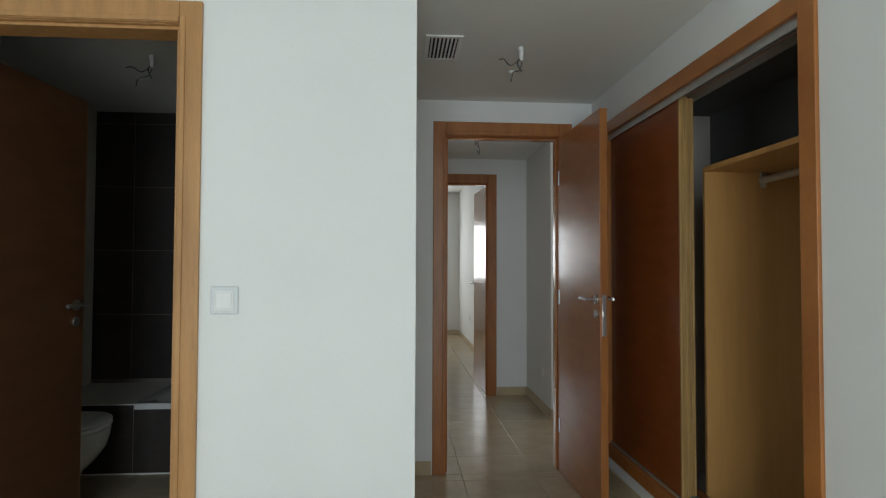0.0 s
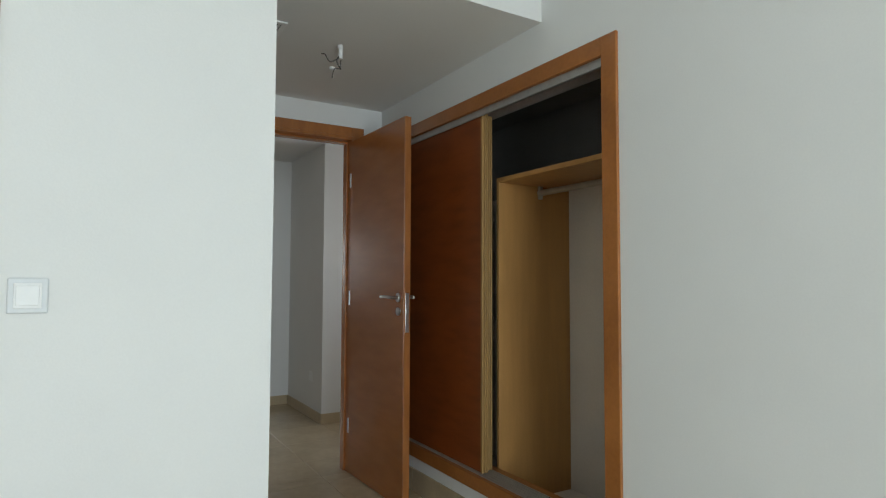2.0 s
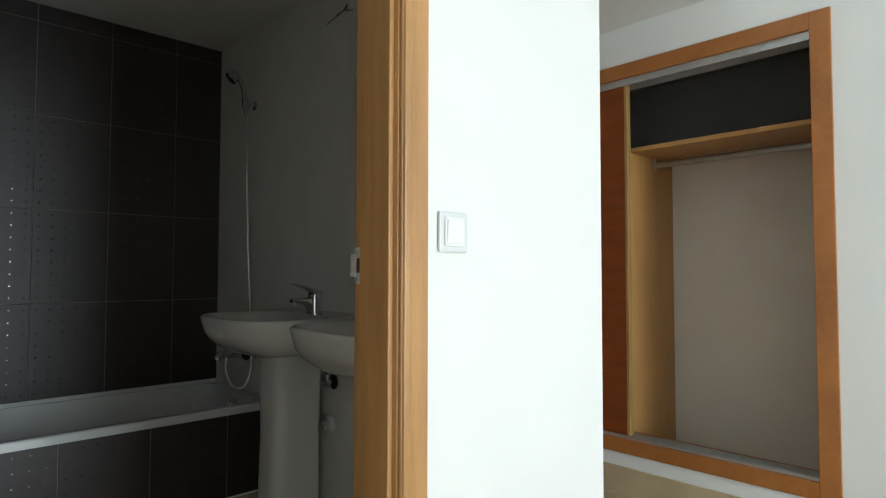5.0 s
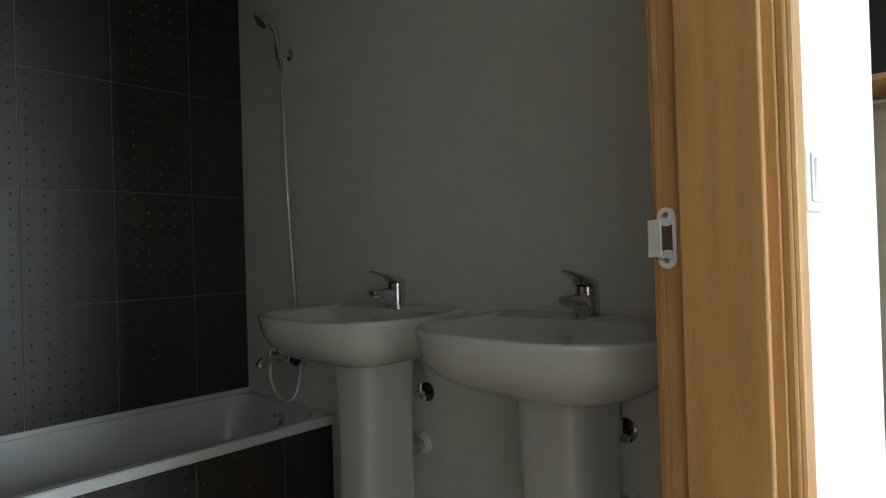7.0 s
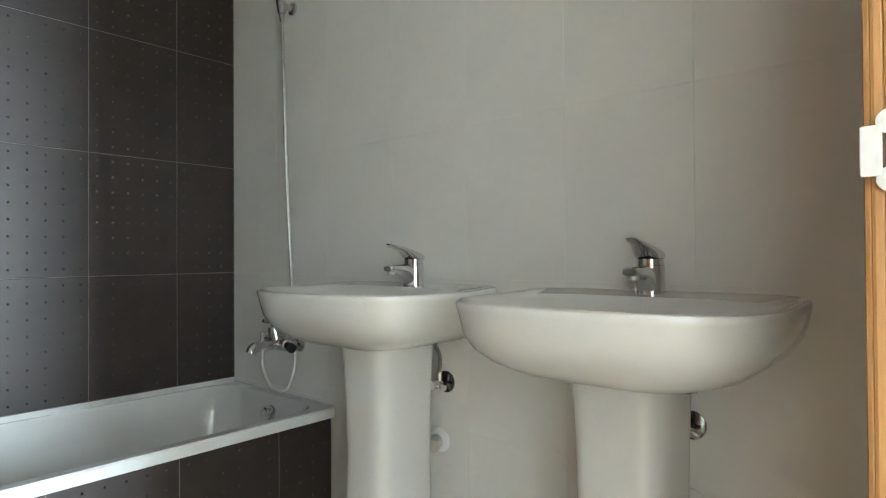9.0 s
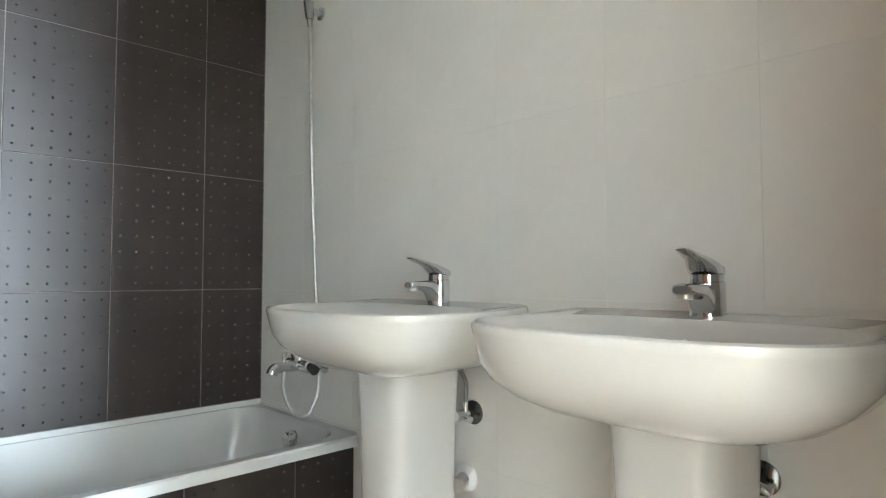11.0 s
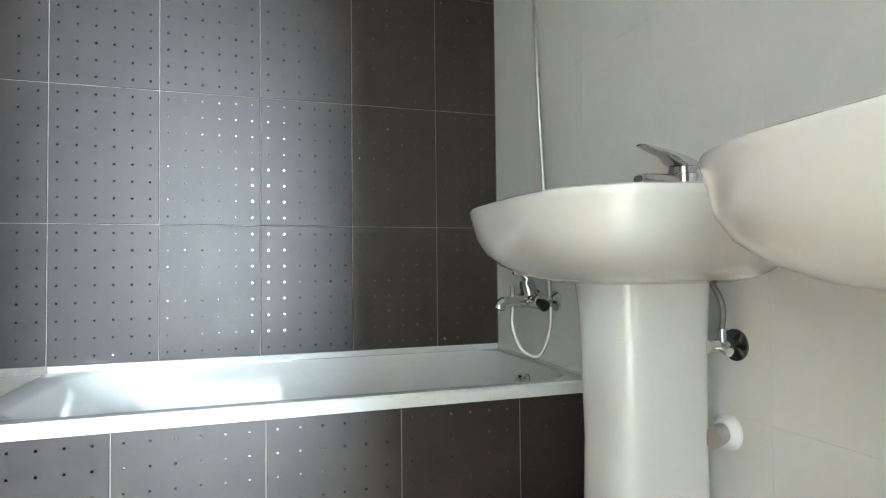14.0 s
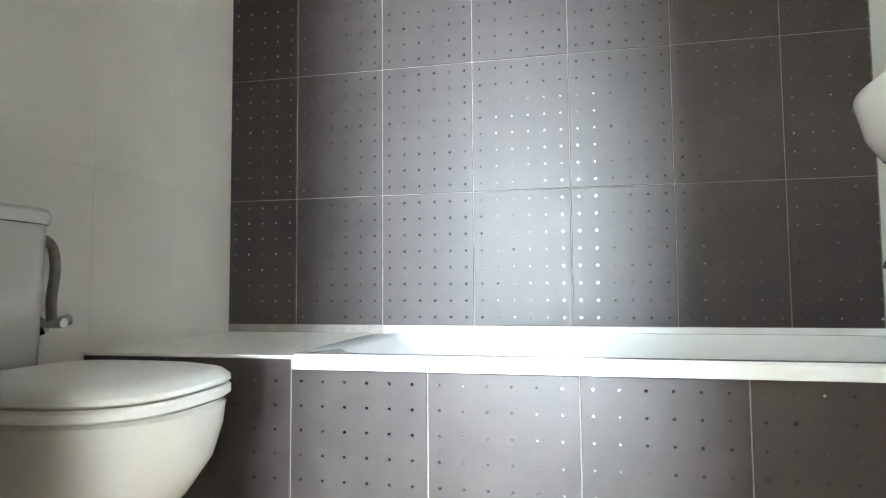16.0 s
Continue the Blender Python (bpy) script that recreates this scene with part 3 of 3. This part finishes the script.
part("drain", tube([(TX1 - 0.34, 3.86, TZ - 0.359), (TX1 - 0.34, 3.86, TZ - 0.354)], 0.032, 20), CHROME, tb, "chrome drain", True)
AY = 3.54
structure("wall_tub_apron", boxes((XL, XR - 0.014, AY + 0.003, AY + 0.06, 0, 0.398), (XL, TX0 - 0.004, AY + 0.003, AY + 0.058, 0.398, 0.422)), PALEGROUT, "bathtub apron clad in dark brown dotted tiles", "wall")
structure("ledge", boxes((XL, TX0 - 0.002, AY - 0.003, YB, 0.423, 0.431), (XL, TX0 - 0.002, AY + 0.06, YB, 0.39, 0.423), bevel=0.0015), BATHWALL, "cream tiled ledge beside the bathtub", "ledge")
structure("trim_sealant", box(XL, XR - 0.014, AY - 0.004, AY + 0.006, 0.0, 0.007, 0.001), WHITEPLASTIC, "white sealant line along the bathroom floor", "trim")

# shower set
sh = thing("shower_set", "chrome hand shower on a wall holder with hose", "shower")
hx = XR - 0.012
part("holder", tube([(hx, 3.775, 1.99), (hx - 0.006, 3.775, 1.99), (hx - 0.012, 3.775, 1.99), (hx - 0.045, 3.775, 1.99)], [0.026, 0.026, 0.013, 0.013], 16), CHROME, sh, "", True)
part("clip", tube([(hx - 0.052, 3.775, 1.955), (hx - 0.058, 3.775, 2.02)], [0.016, 0.020], 14), CHROME, sh, "", True)
part("handle", tube(curve_points([(hx - 0.05, 3.775, 1.925), (hx - 0.055, 3.778, 1.99), (hx - 0.066, 3.785, 2.08), (hx - 0.094, 3.80, 2.145)], 5), [0.010 + 0.0003 * i for i in range(16)], 12), CHROME, sh, "", True)
part("head", tube([(hx - 0.085, 3.795, 2.15), (hx - 0.098, 3.80, 2.142), (hx - 0.125, 3.81, 2.118), (hx - 0.128, 3.811, 2.115)], [0.014, 0.030, 0.036, 0.032], 20), CHROME, sh, "", True)
hose_line = curve_points([(hx - 0.05, 3.775, 1.93), (hx - 0.046, 3.775, 1.7), (hx - 0.035, 3.773, 1.3), (hx - 0.022, 3.765, 0.95), (hx - 0.018, 3.755, 0.72), (hx - 0.020, 3.744, 0.575), (hx - 0.056, 3.75, 0.480), (hx - 0.108, 3.772, 0.492), (hx - 0.136, 3.79, 0.575), (hx - 0.128, 3.795, 0.645)], 14)
bm = bmesh.new()
part("hose", tube(hose_line, [0.0062 + 0.0012 * (i % 2) for i in range(len(hose_line))], 10, bm), STEEL, sh, "ribbed steel hose", True)
mx = thing("bath_mixer", "chrome single-lever bath mixer on the wall", "tap")
for yy in (3.735, 3.865):
    part("wall_flange", tube([(hx, yy, 0.655), (hx - 0.006, yy, 0.655), (hx - 0.02, yy, 0.655)], [0.034, 0.034, 0.018], 20), CHROME, mx, "", True)
    part("inlet", tube([(hx - 0.018, yy, 0.655), (hx - 0.06, yy + (0.012 if yy < 3.8 else -0.012), 0.655)], 0.014, 14), CHROME, mx, "", True)
part("body", tube([(hx - 0.06, 3.725, 0.655), (hx - 0.06, 3.735, 0.655), (hx - 0.06, 3.865, 0.655), (hx - 0.06, 3.875, 0.655)], [0.021, 0.027, 0.027, 0.021], 20), CHROME, mx, "", True)
part("spout", tube(curve_points([(hx - 0.07, 3.80, 0.652), (hx - 0.12, 3.80, 0.652), (hx - 0.165, 3.80, 0.648), (hx - 0.178, 3.80, 0.628)], 4), [0.022] * 5 + [0.020] * 8, 16), CHROME, mx, "", True)
part("diverter", tube([(hx - 0.128, 3.80, 0.665), (hx - 0.128, 3.80, 0.70), (hx - 0.128, 3.80, 0.705)], [0.008, 0.008, 0.011], 12), CHROME, mx, "", True)
part("cartridge", tube([(hx - 0.062, 3.80, 0.66), (hx - 0.074, 3.80, 0.71), (hx - 0.078, 3.80, 0.725)], [0.027, 0.027, 0.021], 20), CHROME, mx, "", True)
part("lever", tube(curve_points([(hx - 0.072, 3.80, 0.725), (hx - 0.088, 3.80, 0.742), (hx - 0.125, 3.80, 0.748)], 5), [0.016, 0.015, 0.014, 0.013, 0.012, 0.011, 0.010, 0.010, 0.010, 0.009, 0.007], 12), CHROME, mx, "", True)
part("knob", tube([(hx - 0.06, 3.72, 0.648), (hx - 0.06, 3.70, 0.640)], 0.018, 12), BLACK, mx, "black plastic nut", True)


# ---- washbasins ----
def basin(y):
    """A pedestal washbasin against the sink wall; local x runs from the wall into the room."""
    o = thing("washbasin", "white ceramic pedestal washbasin against the cream wall", "washbasin", pose(XR - 0.012, y, 0, 0, 0, 180), "pair of washbasins")
    D, H, Z = 0.495, 0.332, 0.901
    rings = []
    for d, h, z, e in ((0.29, 0.115, 0.698, 4.6), (0.33, 0.15, 0.704, 4.6), (0.385, 0.215, 0.718, 4.3), (0.435, 0.268, 0.742, 4.0), (0.478, 0.305, 0.774, 3.7), (0.506, 0.328, 0.810, 3.4), (0.522, 0.326, 0.846, 3.1), (0.529, 0.331, 0.872, 3.1), (0.532, H, 0.882, 3.1), (0.5295, H - 0.002, 0.889, 3.1), (0.522, H - 0.008, 0.8925, 3.1)):
        rings.append(oval(0.0, max(0.287, min(D, D - (0.532 - d) * 0.80)), min(h, H) if z > 0.84 else h * 0.965, Z - (0.892 - z) * 0.87, e, 7, 72, 0.38))
    rings.append(oval(0.11, D - 0.017, H - 0.018, Z - 0.0015, 3.0, 3.6, 72, 0.42))
    rings.append(oval(0.116, D - 0.03, H - 0.032, Z - 0.012, 2.9, 3.4, 72, 0.42))
    rings.append(oval(0.135, D - 0.085, H - 0.085, Z - 0.07, 2.2, 3.0, 72, 0.42))
    rings.append(oval(0.16, D - 0.135, H - 0.17, Z - 0.115, 2.1, 2.4, 72, 0.42))
    rings.append(oval(0.20, D - 0.20, H - 0.28, Z - 0.125, 2.0, 2.0, 72, 0.42))
    bm = loft(rings)
    for v in bm.verts:      # the tap ledge rises towards the wall
        if v.co.x < 0.14 and v.co.z > Z - 0.02:
            v.co.z += 0.008 * (1 - v.co.x / 0.14)
    part("bowl", bm, CERAMIC, o, "", True)
    ped = []
    for w, d0, d1, z in ((0.122, 0.05, 0.30, 0.0), (0.118, 0.055, 0.295, 0.03), (0.104, 0.06, 0.275, 0.12), (0.100, 0.06, 0.268, 0.40), (0.104, 0.06, 0.272, 0.60), (0.107, 0.055, 0.278, 0.70), (0.112, 0.055, 0.285, 0.745)):
        ped.append(oval(d0, d1, w * 0.97, z, 3.7, 9, 64, 0.45))
    part("pedestal", loft(ped), CERAMIC, o, "", True)
    part("overflow_hole", tube([(0.142, 0, Z - 0.045), (0.147, 0, Z - 0.045)], 0.011, 14), CHROME, o, "", True)
    part("drain", tube([(0.232, 0, Z - 0.126), (0.232, 0, Z - 0.121)], 0.03, 18), CHROME, o, "", True)
    return o


def slab(sections, n=20):
    """A loft of rounded cross-sections along x: (x, low, high, half width, roundness)."""
    rings = []
    for x, lo, hi, half, e in sections:
        ring = []
        for i in range(n):
            t = 2 * math.pi * i / n
            c, q = math.cos(t), math.sin(t)
            ring.append(Vector((x, half * math.copysign(abs(c) ** (2 / e), c), (lo + hi) / 2 + (hi - lo) / 2 * math.copysign(abs(q) ** (2 / e), q))))
        rings.append(ring)
    return loft(rings)


def basin_tap(y):
    """A single-lever mixer; local x runs from the wall into the room."""
    o = thing("basin_tap", "chrome single-lever mixer tap on the basin ledge", "tap", pose(XR - 0.007, y, 0.898, 0, 0, 180) @ Matrix.Diagonal((1.05, 1.15, 1.04, 1)), "pair of basin taps")
    c = 0.044
    part("base_ring", tube([(c, 0, -0.002), (c, 0, 0.004), (c, 0, 0.006)], [0.032, 0.032, 0.0305], 28), CHROME, o, "", True)
    part("body", tube([(c, 0, 0.005), (c, 0, 0.03), (c, 0, 0.066), (c, 0, 0.0695)], [0.030, 0.0292, 0.0292, 0.028], 28), CHROME, o, "", True)
    part("spout", slab([(c + 0.004, 0.004, 0.068, 0.021, 3), (c + 0.028, 0.010, 0.068, 0.0205, 3), (c + 0.036, 0.027, 0.0685, 0.020, 3), (c + 0.046, 0.037, 0.069, 0.0195, 3), (c + 0.062, 0.043, 0.069, 0.0185, 3.2), (c + 0.090, 0.046, 0.068, 0.0172, 3.4), (c + 0.106, 0.047, 0.067, 0.0165, 3), (c + 0.110, 0.049, 0.064, 0.014, 2.6)]), CHROME, o, "", True)
    part("aerator", tube([(c + 0.095, 0, 0.050), (c + 0.095, 0, 0.041), (c + 0.095, 0, 0.039)], [0.0125, 0.0125, 0.010], 18), STEEL, o, "", True)
    part("cartridge", tube([(c, 0, 0.0695), (c, 0, 0.0705), (c, 0, 0.084)], [0.0268, 0.0276, 0.0268], 26), CHROME, o, "", True)
    part("lever", slab([(c - 0.029, 0.080, 0.093, 0.014, 2.6), (c - 0.026, 0.078, 0.098, 0.020, 2.8), (c - 0.008, 0.078, 0.104, 0.0275, 3), (c + 0.014, 0.080, 0.111, 0.0275, 3), (c + 0.030, 0.091, 0.116, 0.0245, 2.8), (c + 0.050, 0.106, 0.121, 0.018, 2.6), (c + 0.080, 0.116, 0.1265, 0.0145, 2.6), (c + 0.100, 0.1235, 0.130, 0.0125, 2.4), (c + 0.106, 0.126, 0.1295, 0.009, 2.2)]), CHROME, o, "", True)
    part("lift_rod", tube([(0.011, 0, -0.002), (0.011, 0, 0.040), (0.011, 0, 0.041), (0.011, 0, 0.048)], [0.002, 0.002, 0.004, 0.004], 10), CHROME, o, "", True)
    part("chain_anchor", tube([(0.092, 0.006, -0.006), (0.092, 0.006, 0.004)], 0.009, 12), BLACK, o, "black plug anchor", True)
    return o


def angle_valve(y, z, label):
    o = thing("angle_valve", label, "valve", pose(XR - 0.012, y, z, 0, 0, 180), "valves under the basins")
    part("wall_flange", tube([(0, 0, 0), (0.004, 0, 0), (0.012, 0, 0)], [0.033, 0.033, 0.016], 22), DARKCHROME, o, "", True)
    part("body", tube([(0.01, 0, 0), (0.05, 0, 0), (0.052, 0, 0), (0.075, 0, 0)], [0.011, 0.011, 0.016, 0.014], 14), CHROME, o, "", True)
    part("outlet", tube([(0.035, 0, 0), (0.035, 0, 0.035)], 0.009, 12), CHROME, o, "", True)
    part("supply_hose", tube(curve_points([(0.035, 0, 0.03), (0.038, 0.004, 0.09), (0.05, -0.03, 0.15)], 6), 0.006, 10), GREYHOSE, o, "", True)
    part("knob", tube([(0.045, 0, 0.0), (0.045, 0.03, -0.01)], 0.010, 12), CHROME, o, "", True)
    return o


for y in (3.076, 2.314):
    basin(y)
    basin_tap(y)
    angle_valve(y - (0.10 if y > 3 else 0.078), 0.604, "small chrome angle valve under the basin")
    dr = thing("waste_pipe", "white plastic waste pipe collar in the wall", "pipe", pose(XR - 0.012, y - 0.075, 0.42, 0, 0, 180), "pipes under the basins")
    part("collar", tube([(0, 0, 0), (0.006, 0, 0), (0.02, 0, 0)], [0.038, 0.038, 0.026], 20), WHITEPLASTIC, dr, "", True)
    part("pipe", tube([(0.015, 0, 0), (0.07, 0.03, 0)], 0.02, 16), STEEL, dr, "", True)

# ---- toilet ----
wc = thing("toilet", "white ceramic toilet with closed lid beside the bathtub", "toilet", pose(XL, 3.155, 0) @ Matrix.Diagonal((1.0, 1.02, 1.032, 1)))
rings = []
for u0, u1, h, z in ((0.10, 0.47, 0.115, 0.0), (0.10, 0.465, 0.11, 0.02), (0.10, 0.455, 0.106, 0.08), (0.09, 0.485, 0.126, 0.14), (0.06, 0.555, 0.158, 0.205), (0.04, 0.600, 0.179, 0.27), (0.03, 0.618, 0.187, 0.33), (0.03, 0.622, 0.189, 0.366), (0.035, 0.612, 0.182, 0.374)):
    rings.append(oval(u0, u1, h, z, 2.75, 5, 64, 0.45))
part("bowl", loft(rings), CERAMIC, wc, "", True)
part("seat", loft([oval(0.19, 0.612, 0.190, 0.376, 3.1, 4, 64, 0.4), oval(0.188, 0.617, 0.195, 0.380, 3.1, 4, 64, 0.4), oval(0.188, 0.617, 0.195, 0.392, 3.1, 4, 64, 0.4), oval(0.19, 0.612, 0.191, 0.397, 3.1, 4, 64, 0.4)]), WHITEPLASTIC, wc, "", True)
part("lid", loft([oval(0.18, 0.610, 0.190, 0.3995, 3.1, 4, 64, 0.4), oval(0.178, 0.617, 0.196, 0.404, 3.1, 4, 64, 0.4), oval(0.178, 0.616, 0.195, 0.412, 3.1, 4, 64, 0.4), oval(0.18, 0.603, 0.186, 0.422, 3.1, 4, 64, 0.4), oval(0.19, 0.57, 0.165, 0.428, 3.1, 4, 64, 0.4), oval(0.22, 0.50, 0.11, 0.431, 2.9, 4, 64, 0.4)]), WHITEPLASTIC, wc, "", True)
part("cistern", loft([oval(0.004, 0.15, 0.105, 0.372, 4, 8, 48, 0.45), oval(0.004, 0.165, 0.118, 0.40, 4, 8, 48, 0.45), oval(0.004, 0.17, 0.122, 0.59, 4, 8, 48, 0.45), oval(0.004, 0.172, 0.124, 0.712, 4, 8, 48, 0.45)]), CERAMIC, wc, "", True)
part("cistern_lid", loft([oval(0.002, 0.176, 0.127, 0.714, 4, 8, 48, 0.45), oval(0.001, 0.18, 0.130, 0.722, 4, 8, 48, 0.45), oval(0.001, 0.18, 0.130, 0.738, 4, 8, 48, 0.45), oval(0.006, 0.172, 0.124, 0.746, 4, 8, 48, 0.45)]), CERAMIC, wc, "", True)
part("flush_button", tube([(0.085, 0, 0.745), (0.085, 0, 0.752)], 0.022, 20), CHROME, wc, "chrome flush button", True)
av = thing("angle_valve", "chrome angle valve with grey hose beside the toilet", "valve", pose(XL, 3.405, 0.515))
part("wall_flange", tube([(0, 0, 0), (0.004, 0, 0), (0.012, 0, 0)], [0.03, 0.03, 0.015], 22), CHROME, av, "", True)
part("body", tube([(0.01, 0, 0), (0.045, 0, 0), (0.07, 0, 0)], [0.011, 0.013, 0.012], 14), STEEL, av, "", True)
part("knob", tube([(0.035, 0.0, 0.0), (0.04, 0.045, 0.006)], [0.012, 0.014], 12), STEEL, av, "", True)
part("supply_hose", tube(curve_points([(0.035, 0, 0.0), (0.036, -0.004, 0.06), (0.034, 0.006, 0.13), (0.03, -0.004, 0.19), (0.02, -0.05, 0.215)], 6), 0.012, 10), GREYHOSE, av, "grey braided hose", True)


# ---- baseboards ----
def baseboard(x0, y0, x1, y1, side, top=0.085, z0=0.0):
    """Ceramic skirting pieces along a wall face; side: how far they stand out, signed, in x or y."""
    o = structure("baseboard", box(min(x0, x1 + 0.0), max(x0, x1) + (0.001 if x0 == x1 else 0), min(y0, y1), max(y0, y1) + (0.001 if y0 == y1 else 0), z0, top - 0.004), GROUT, "beige ceramic skirting tiles along the wall", "baseboard")
    run = math.hypot(x1 - x0, y1 - y0)
    count = max(1, round(run / 0.45))
    for i in range(count):
        a, b = i / count + 0.0015 / run, (i + 1) / count - 0.0015 / run
        if y0 == y1:
            p = (min(x0 + (x1 - x0) * a, x0 + (x1 - x0) * b), max(x0 + (x1 - x0) * a, x0 + (x1 - x0) * b), min(y0, y0 + side), max(y0, y0 + side))
        else:
            p = (min(x0, x0 + side), max(x0, x0 + side), min(y0 + (y1 - y0) * a, y0 + (y1 - y0) * b), max(y0 + (y1 - y0) * a, y0 + (y1 - y0) * b))
        part("skirting_tile", box(*p, z0, top, 0.0015, segments=1), BASETILE, o)


baseboard(XW, 1.0, XW, BD0, -0.010, 0.125)
baseboard(XW, -2.96, XW, 1.0, -0.010)
baseboard(XC, BD0, B0 - 0.09, BD0, -0.010)
baseboard(XC, W1, XC, BD0, 0.010)
baseboard(D1 + 0.09, W1, XC, W1, -0.010)
baseboard(1.572, 4.684, 1.572, FD0, -0.010)
baseboard(1.562, 4.684, 2.7, 4.684, -0.010)
baseboard(F1 + 0.102, FD0, 1.562, FD0, -0.010)
baseboard(1.43, FD1, 1.43, 11.05, -0.010)
baseboard(-1.6, 11.05, 1.42, 11.05, -0.010)

# ---- tiles, piece by piece ----
TW, TH = 0.334, 0.467
dots, dot_faces = [], []


def dot_grid(x0, z0, cols, rows, face, x_lo, x_hi, z_hi):
    for i in range(cols):
        for j in range(rows):
            cx, cz = x0 + (i + 0.5) * TW / 6, z0 + (j + 0.5) * TH / 8
            if not (x_lo + 0.006 < cx < x_hi - 0.006 and cz < z_hi - 0.006):
                continue
            k, s = len(dots), 0.0031
            for dy, q in ((0.0, s), (-0.0007, s * 0.85)):
                dots.extend(((cx - q, face + dy, cz - q), (cx + q, face + dy, cz - q), (cx + q, face + dy, cz + q), (cx - q, face + dy, cz + q)))
            dot_faces.append((k + 4, k + 5, k + 6, k + 7))
            for a in range(4):
                b = (a + 1) % 4
                dot_faces.append((k + a, k + b, k + 4 + b, k + 4 + a))


def wall_tile(x0, x1, z0, z1, face, parent, cache={}):
    w, h = round(x1 - x0, 4), round(z1 - z0, 4)
    if (w, h) not in cache:
        cache[w, h] = mesh_of("tile", box(-w / 2 + 0.0016, w / 2 - 0.0016, 0, 0.007, -h / 2 + 0.0014, h / 2 - 0.0014, 0.0012, segments=1), BROWNTILE)
    ob = new("tile", cache[w, h])
    ob.parent = parent
    ob.location = ((x0 + x1) / 2, face, (z0 + z1) / 2)


def dots_part(name, parent):
    me = bpy.data.meshes.new(name)
    me.from_pydata(dots, [], dot_faces)
    me.materials.append(DOT)
    ob = new(name, me)
    ob.parent = parent
    ob["kind"] = "stuff"
    ob["label"] = "small shiny metallic square dots on tiles"
    dots.clear(), dot_faces.clear()


back = bpy.data.objects["wall_bath_back"]
xs = [XL + 0.001] + [0.012 - TW * i for i in range(5, -1, -1)] + [XR - 0.013]
zs = [0.4585, 0.926, 1.393, 1.860, 2.327, CEIL_BATH]
for i in range(len(xs) - 1):
    for j in range(5):
        wall_tile(xs[i], xs[i + 1], zs[j], zs[j + 1], YB, back)
        left = xs[i] if i else xs[1] - TW
        dot_grid(left, zs[j], 6, 8, YB, xs[i], xs[i + 1], zs[j + 1])
dots_part("dots", back)
apron = bpy.data.objects["wall_tub_apron"]
AW = 0.345
xs = [XL + 0.001, -1.684, -1.338, -0.995, -0.650, -0.304, 0.042, XR - 0.015]
for i in range(len(xs) - 1):
    wall_tile(xs[i], xs[i + 1], 0.008, 0.422 if xs[i + 1] < TX0 - 0.01 else 0.398, AY, apron)
    left = xs[i] if i else xs[1] - AW
    dot_grid(left, 0.398 - TH, 6, 8, AY, xs[i], xs[i + 1], 0.398)
dots_part("dots", apron)

# cream side walls, thin joints level with those of the dark wall
for wall, face, out in (("wall_bath_sink", XR - 0.012, 1), ("wall_bath_left", XL, -1)):
    meshes = {}
    ys = [W1B + 0.0105] + [YB - TW * i for i in range(7, 0, -1)] + [YB - 0.0005]
    zs = [0.0, 0.4585, 0.926, 1.393, 1.860, 2.327, CEIL_BATH - 0.001]
    for c, d in zip(ys, ys[1:]):
        for e, g in zip(zs, zs[1:]):
            key = (round(d - c, 4), round(g - e, 4))
            if key[0] < 0.01:
                continue
            if key not in meshes:
                meshes[key] = mesh_of("tile", box(min(0, 0.0035 * out), max(0, 0.0035 * out), -key[0] / 2 + 0.0002, key[0] / 2 - 0.0002, -key[1] / 2 + 0.0002, key[1] / 2 - 0.0002, 0.0002, segments=1), BATHWALL)
            ob = new("tile", meshes[key])
            ob.parent = bpy.data.objects[wall]
            ob.location = (face, (c + d) / 2, (e + g) / 2)

floor = bpy.data.objects["floor"]
FT = 0.45


def floor_tiles(x0, x1, y0, y1, ox, oy, size, mat):
    me = {}
    gx = [ox + size * i for i in range(math.floor((x0 - ox) / size), math.ceil((x1 - ox) / size) + 1)]
    gy = [oy + size * i for i in range(math.floor((y0 - oy) / size), math.ceil((y1 - oy) / size) + 1)]
    for a, b in zip(gx, gx[1:]):
        for c, d in zip(gy, gy[1:]):
            p, q, r, s = max(a, x0), min(b, x1), max(c, y0), min(d, y1)
            if q - p < 0.02 or s - r < 0.02:
                continue
            key = (round(q - p, 3), round(s - r, 3))
            if key not in me:
                me[key] = mesh_of("floor_tile", box(-key[0] / 2 + 0.0015, key[0] / 2 - 0.0015, -key[1] / 2 + 0.0015, key[1] / 2 - 0.0015, -0.008, 0, 0.0012, segments=1), mat)
            ob = new("floor_tile", me[key])
            ob.parent = floor
            ob.location = ((p + q) / 2, (r + s) / 2, 0)


floor_tiles(-2.3, XW, -2.96, W1, 0.68, 0.16, FT, FLOORTILE)
floor_tiles(XC, XW, W1, BD0, 0.68, 0.16, FT, FLOORTILE)
floor_tiles(XC, 2.7, BD0, FD0, 0.68, 0.16, FT, FLOORTILE)
floor_tiles(F0, F1, FD0, FD1, 0.68, 0.16, FT, FLOORTILE)
floor_tiles(-0.2, 1.43, FD1, 11.05, 0.68, 0.16, FT, FLOORTILE)
floor_tiles(D0, D1, W1, W1B, 0.68, 0.16, FT, BATHFLOOR)
floor_tiles(XL, XR - 0.012, W1B, AY, XL, W1B, 0.334, BATHFLOOR)
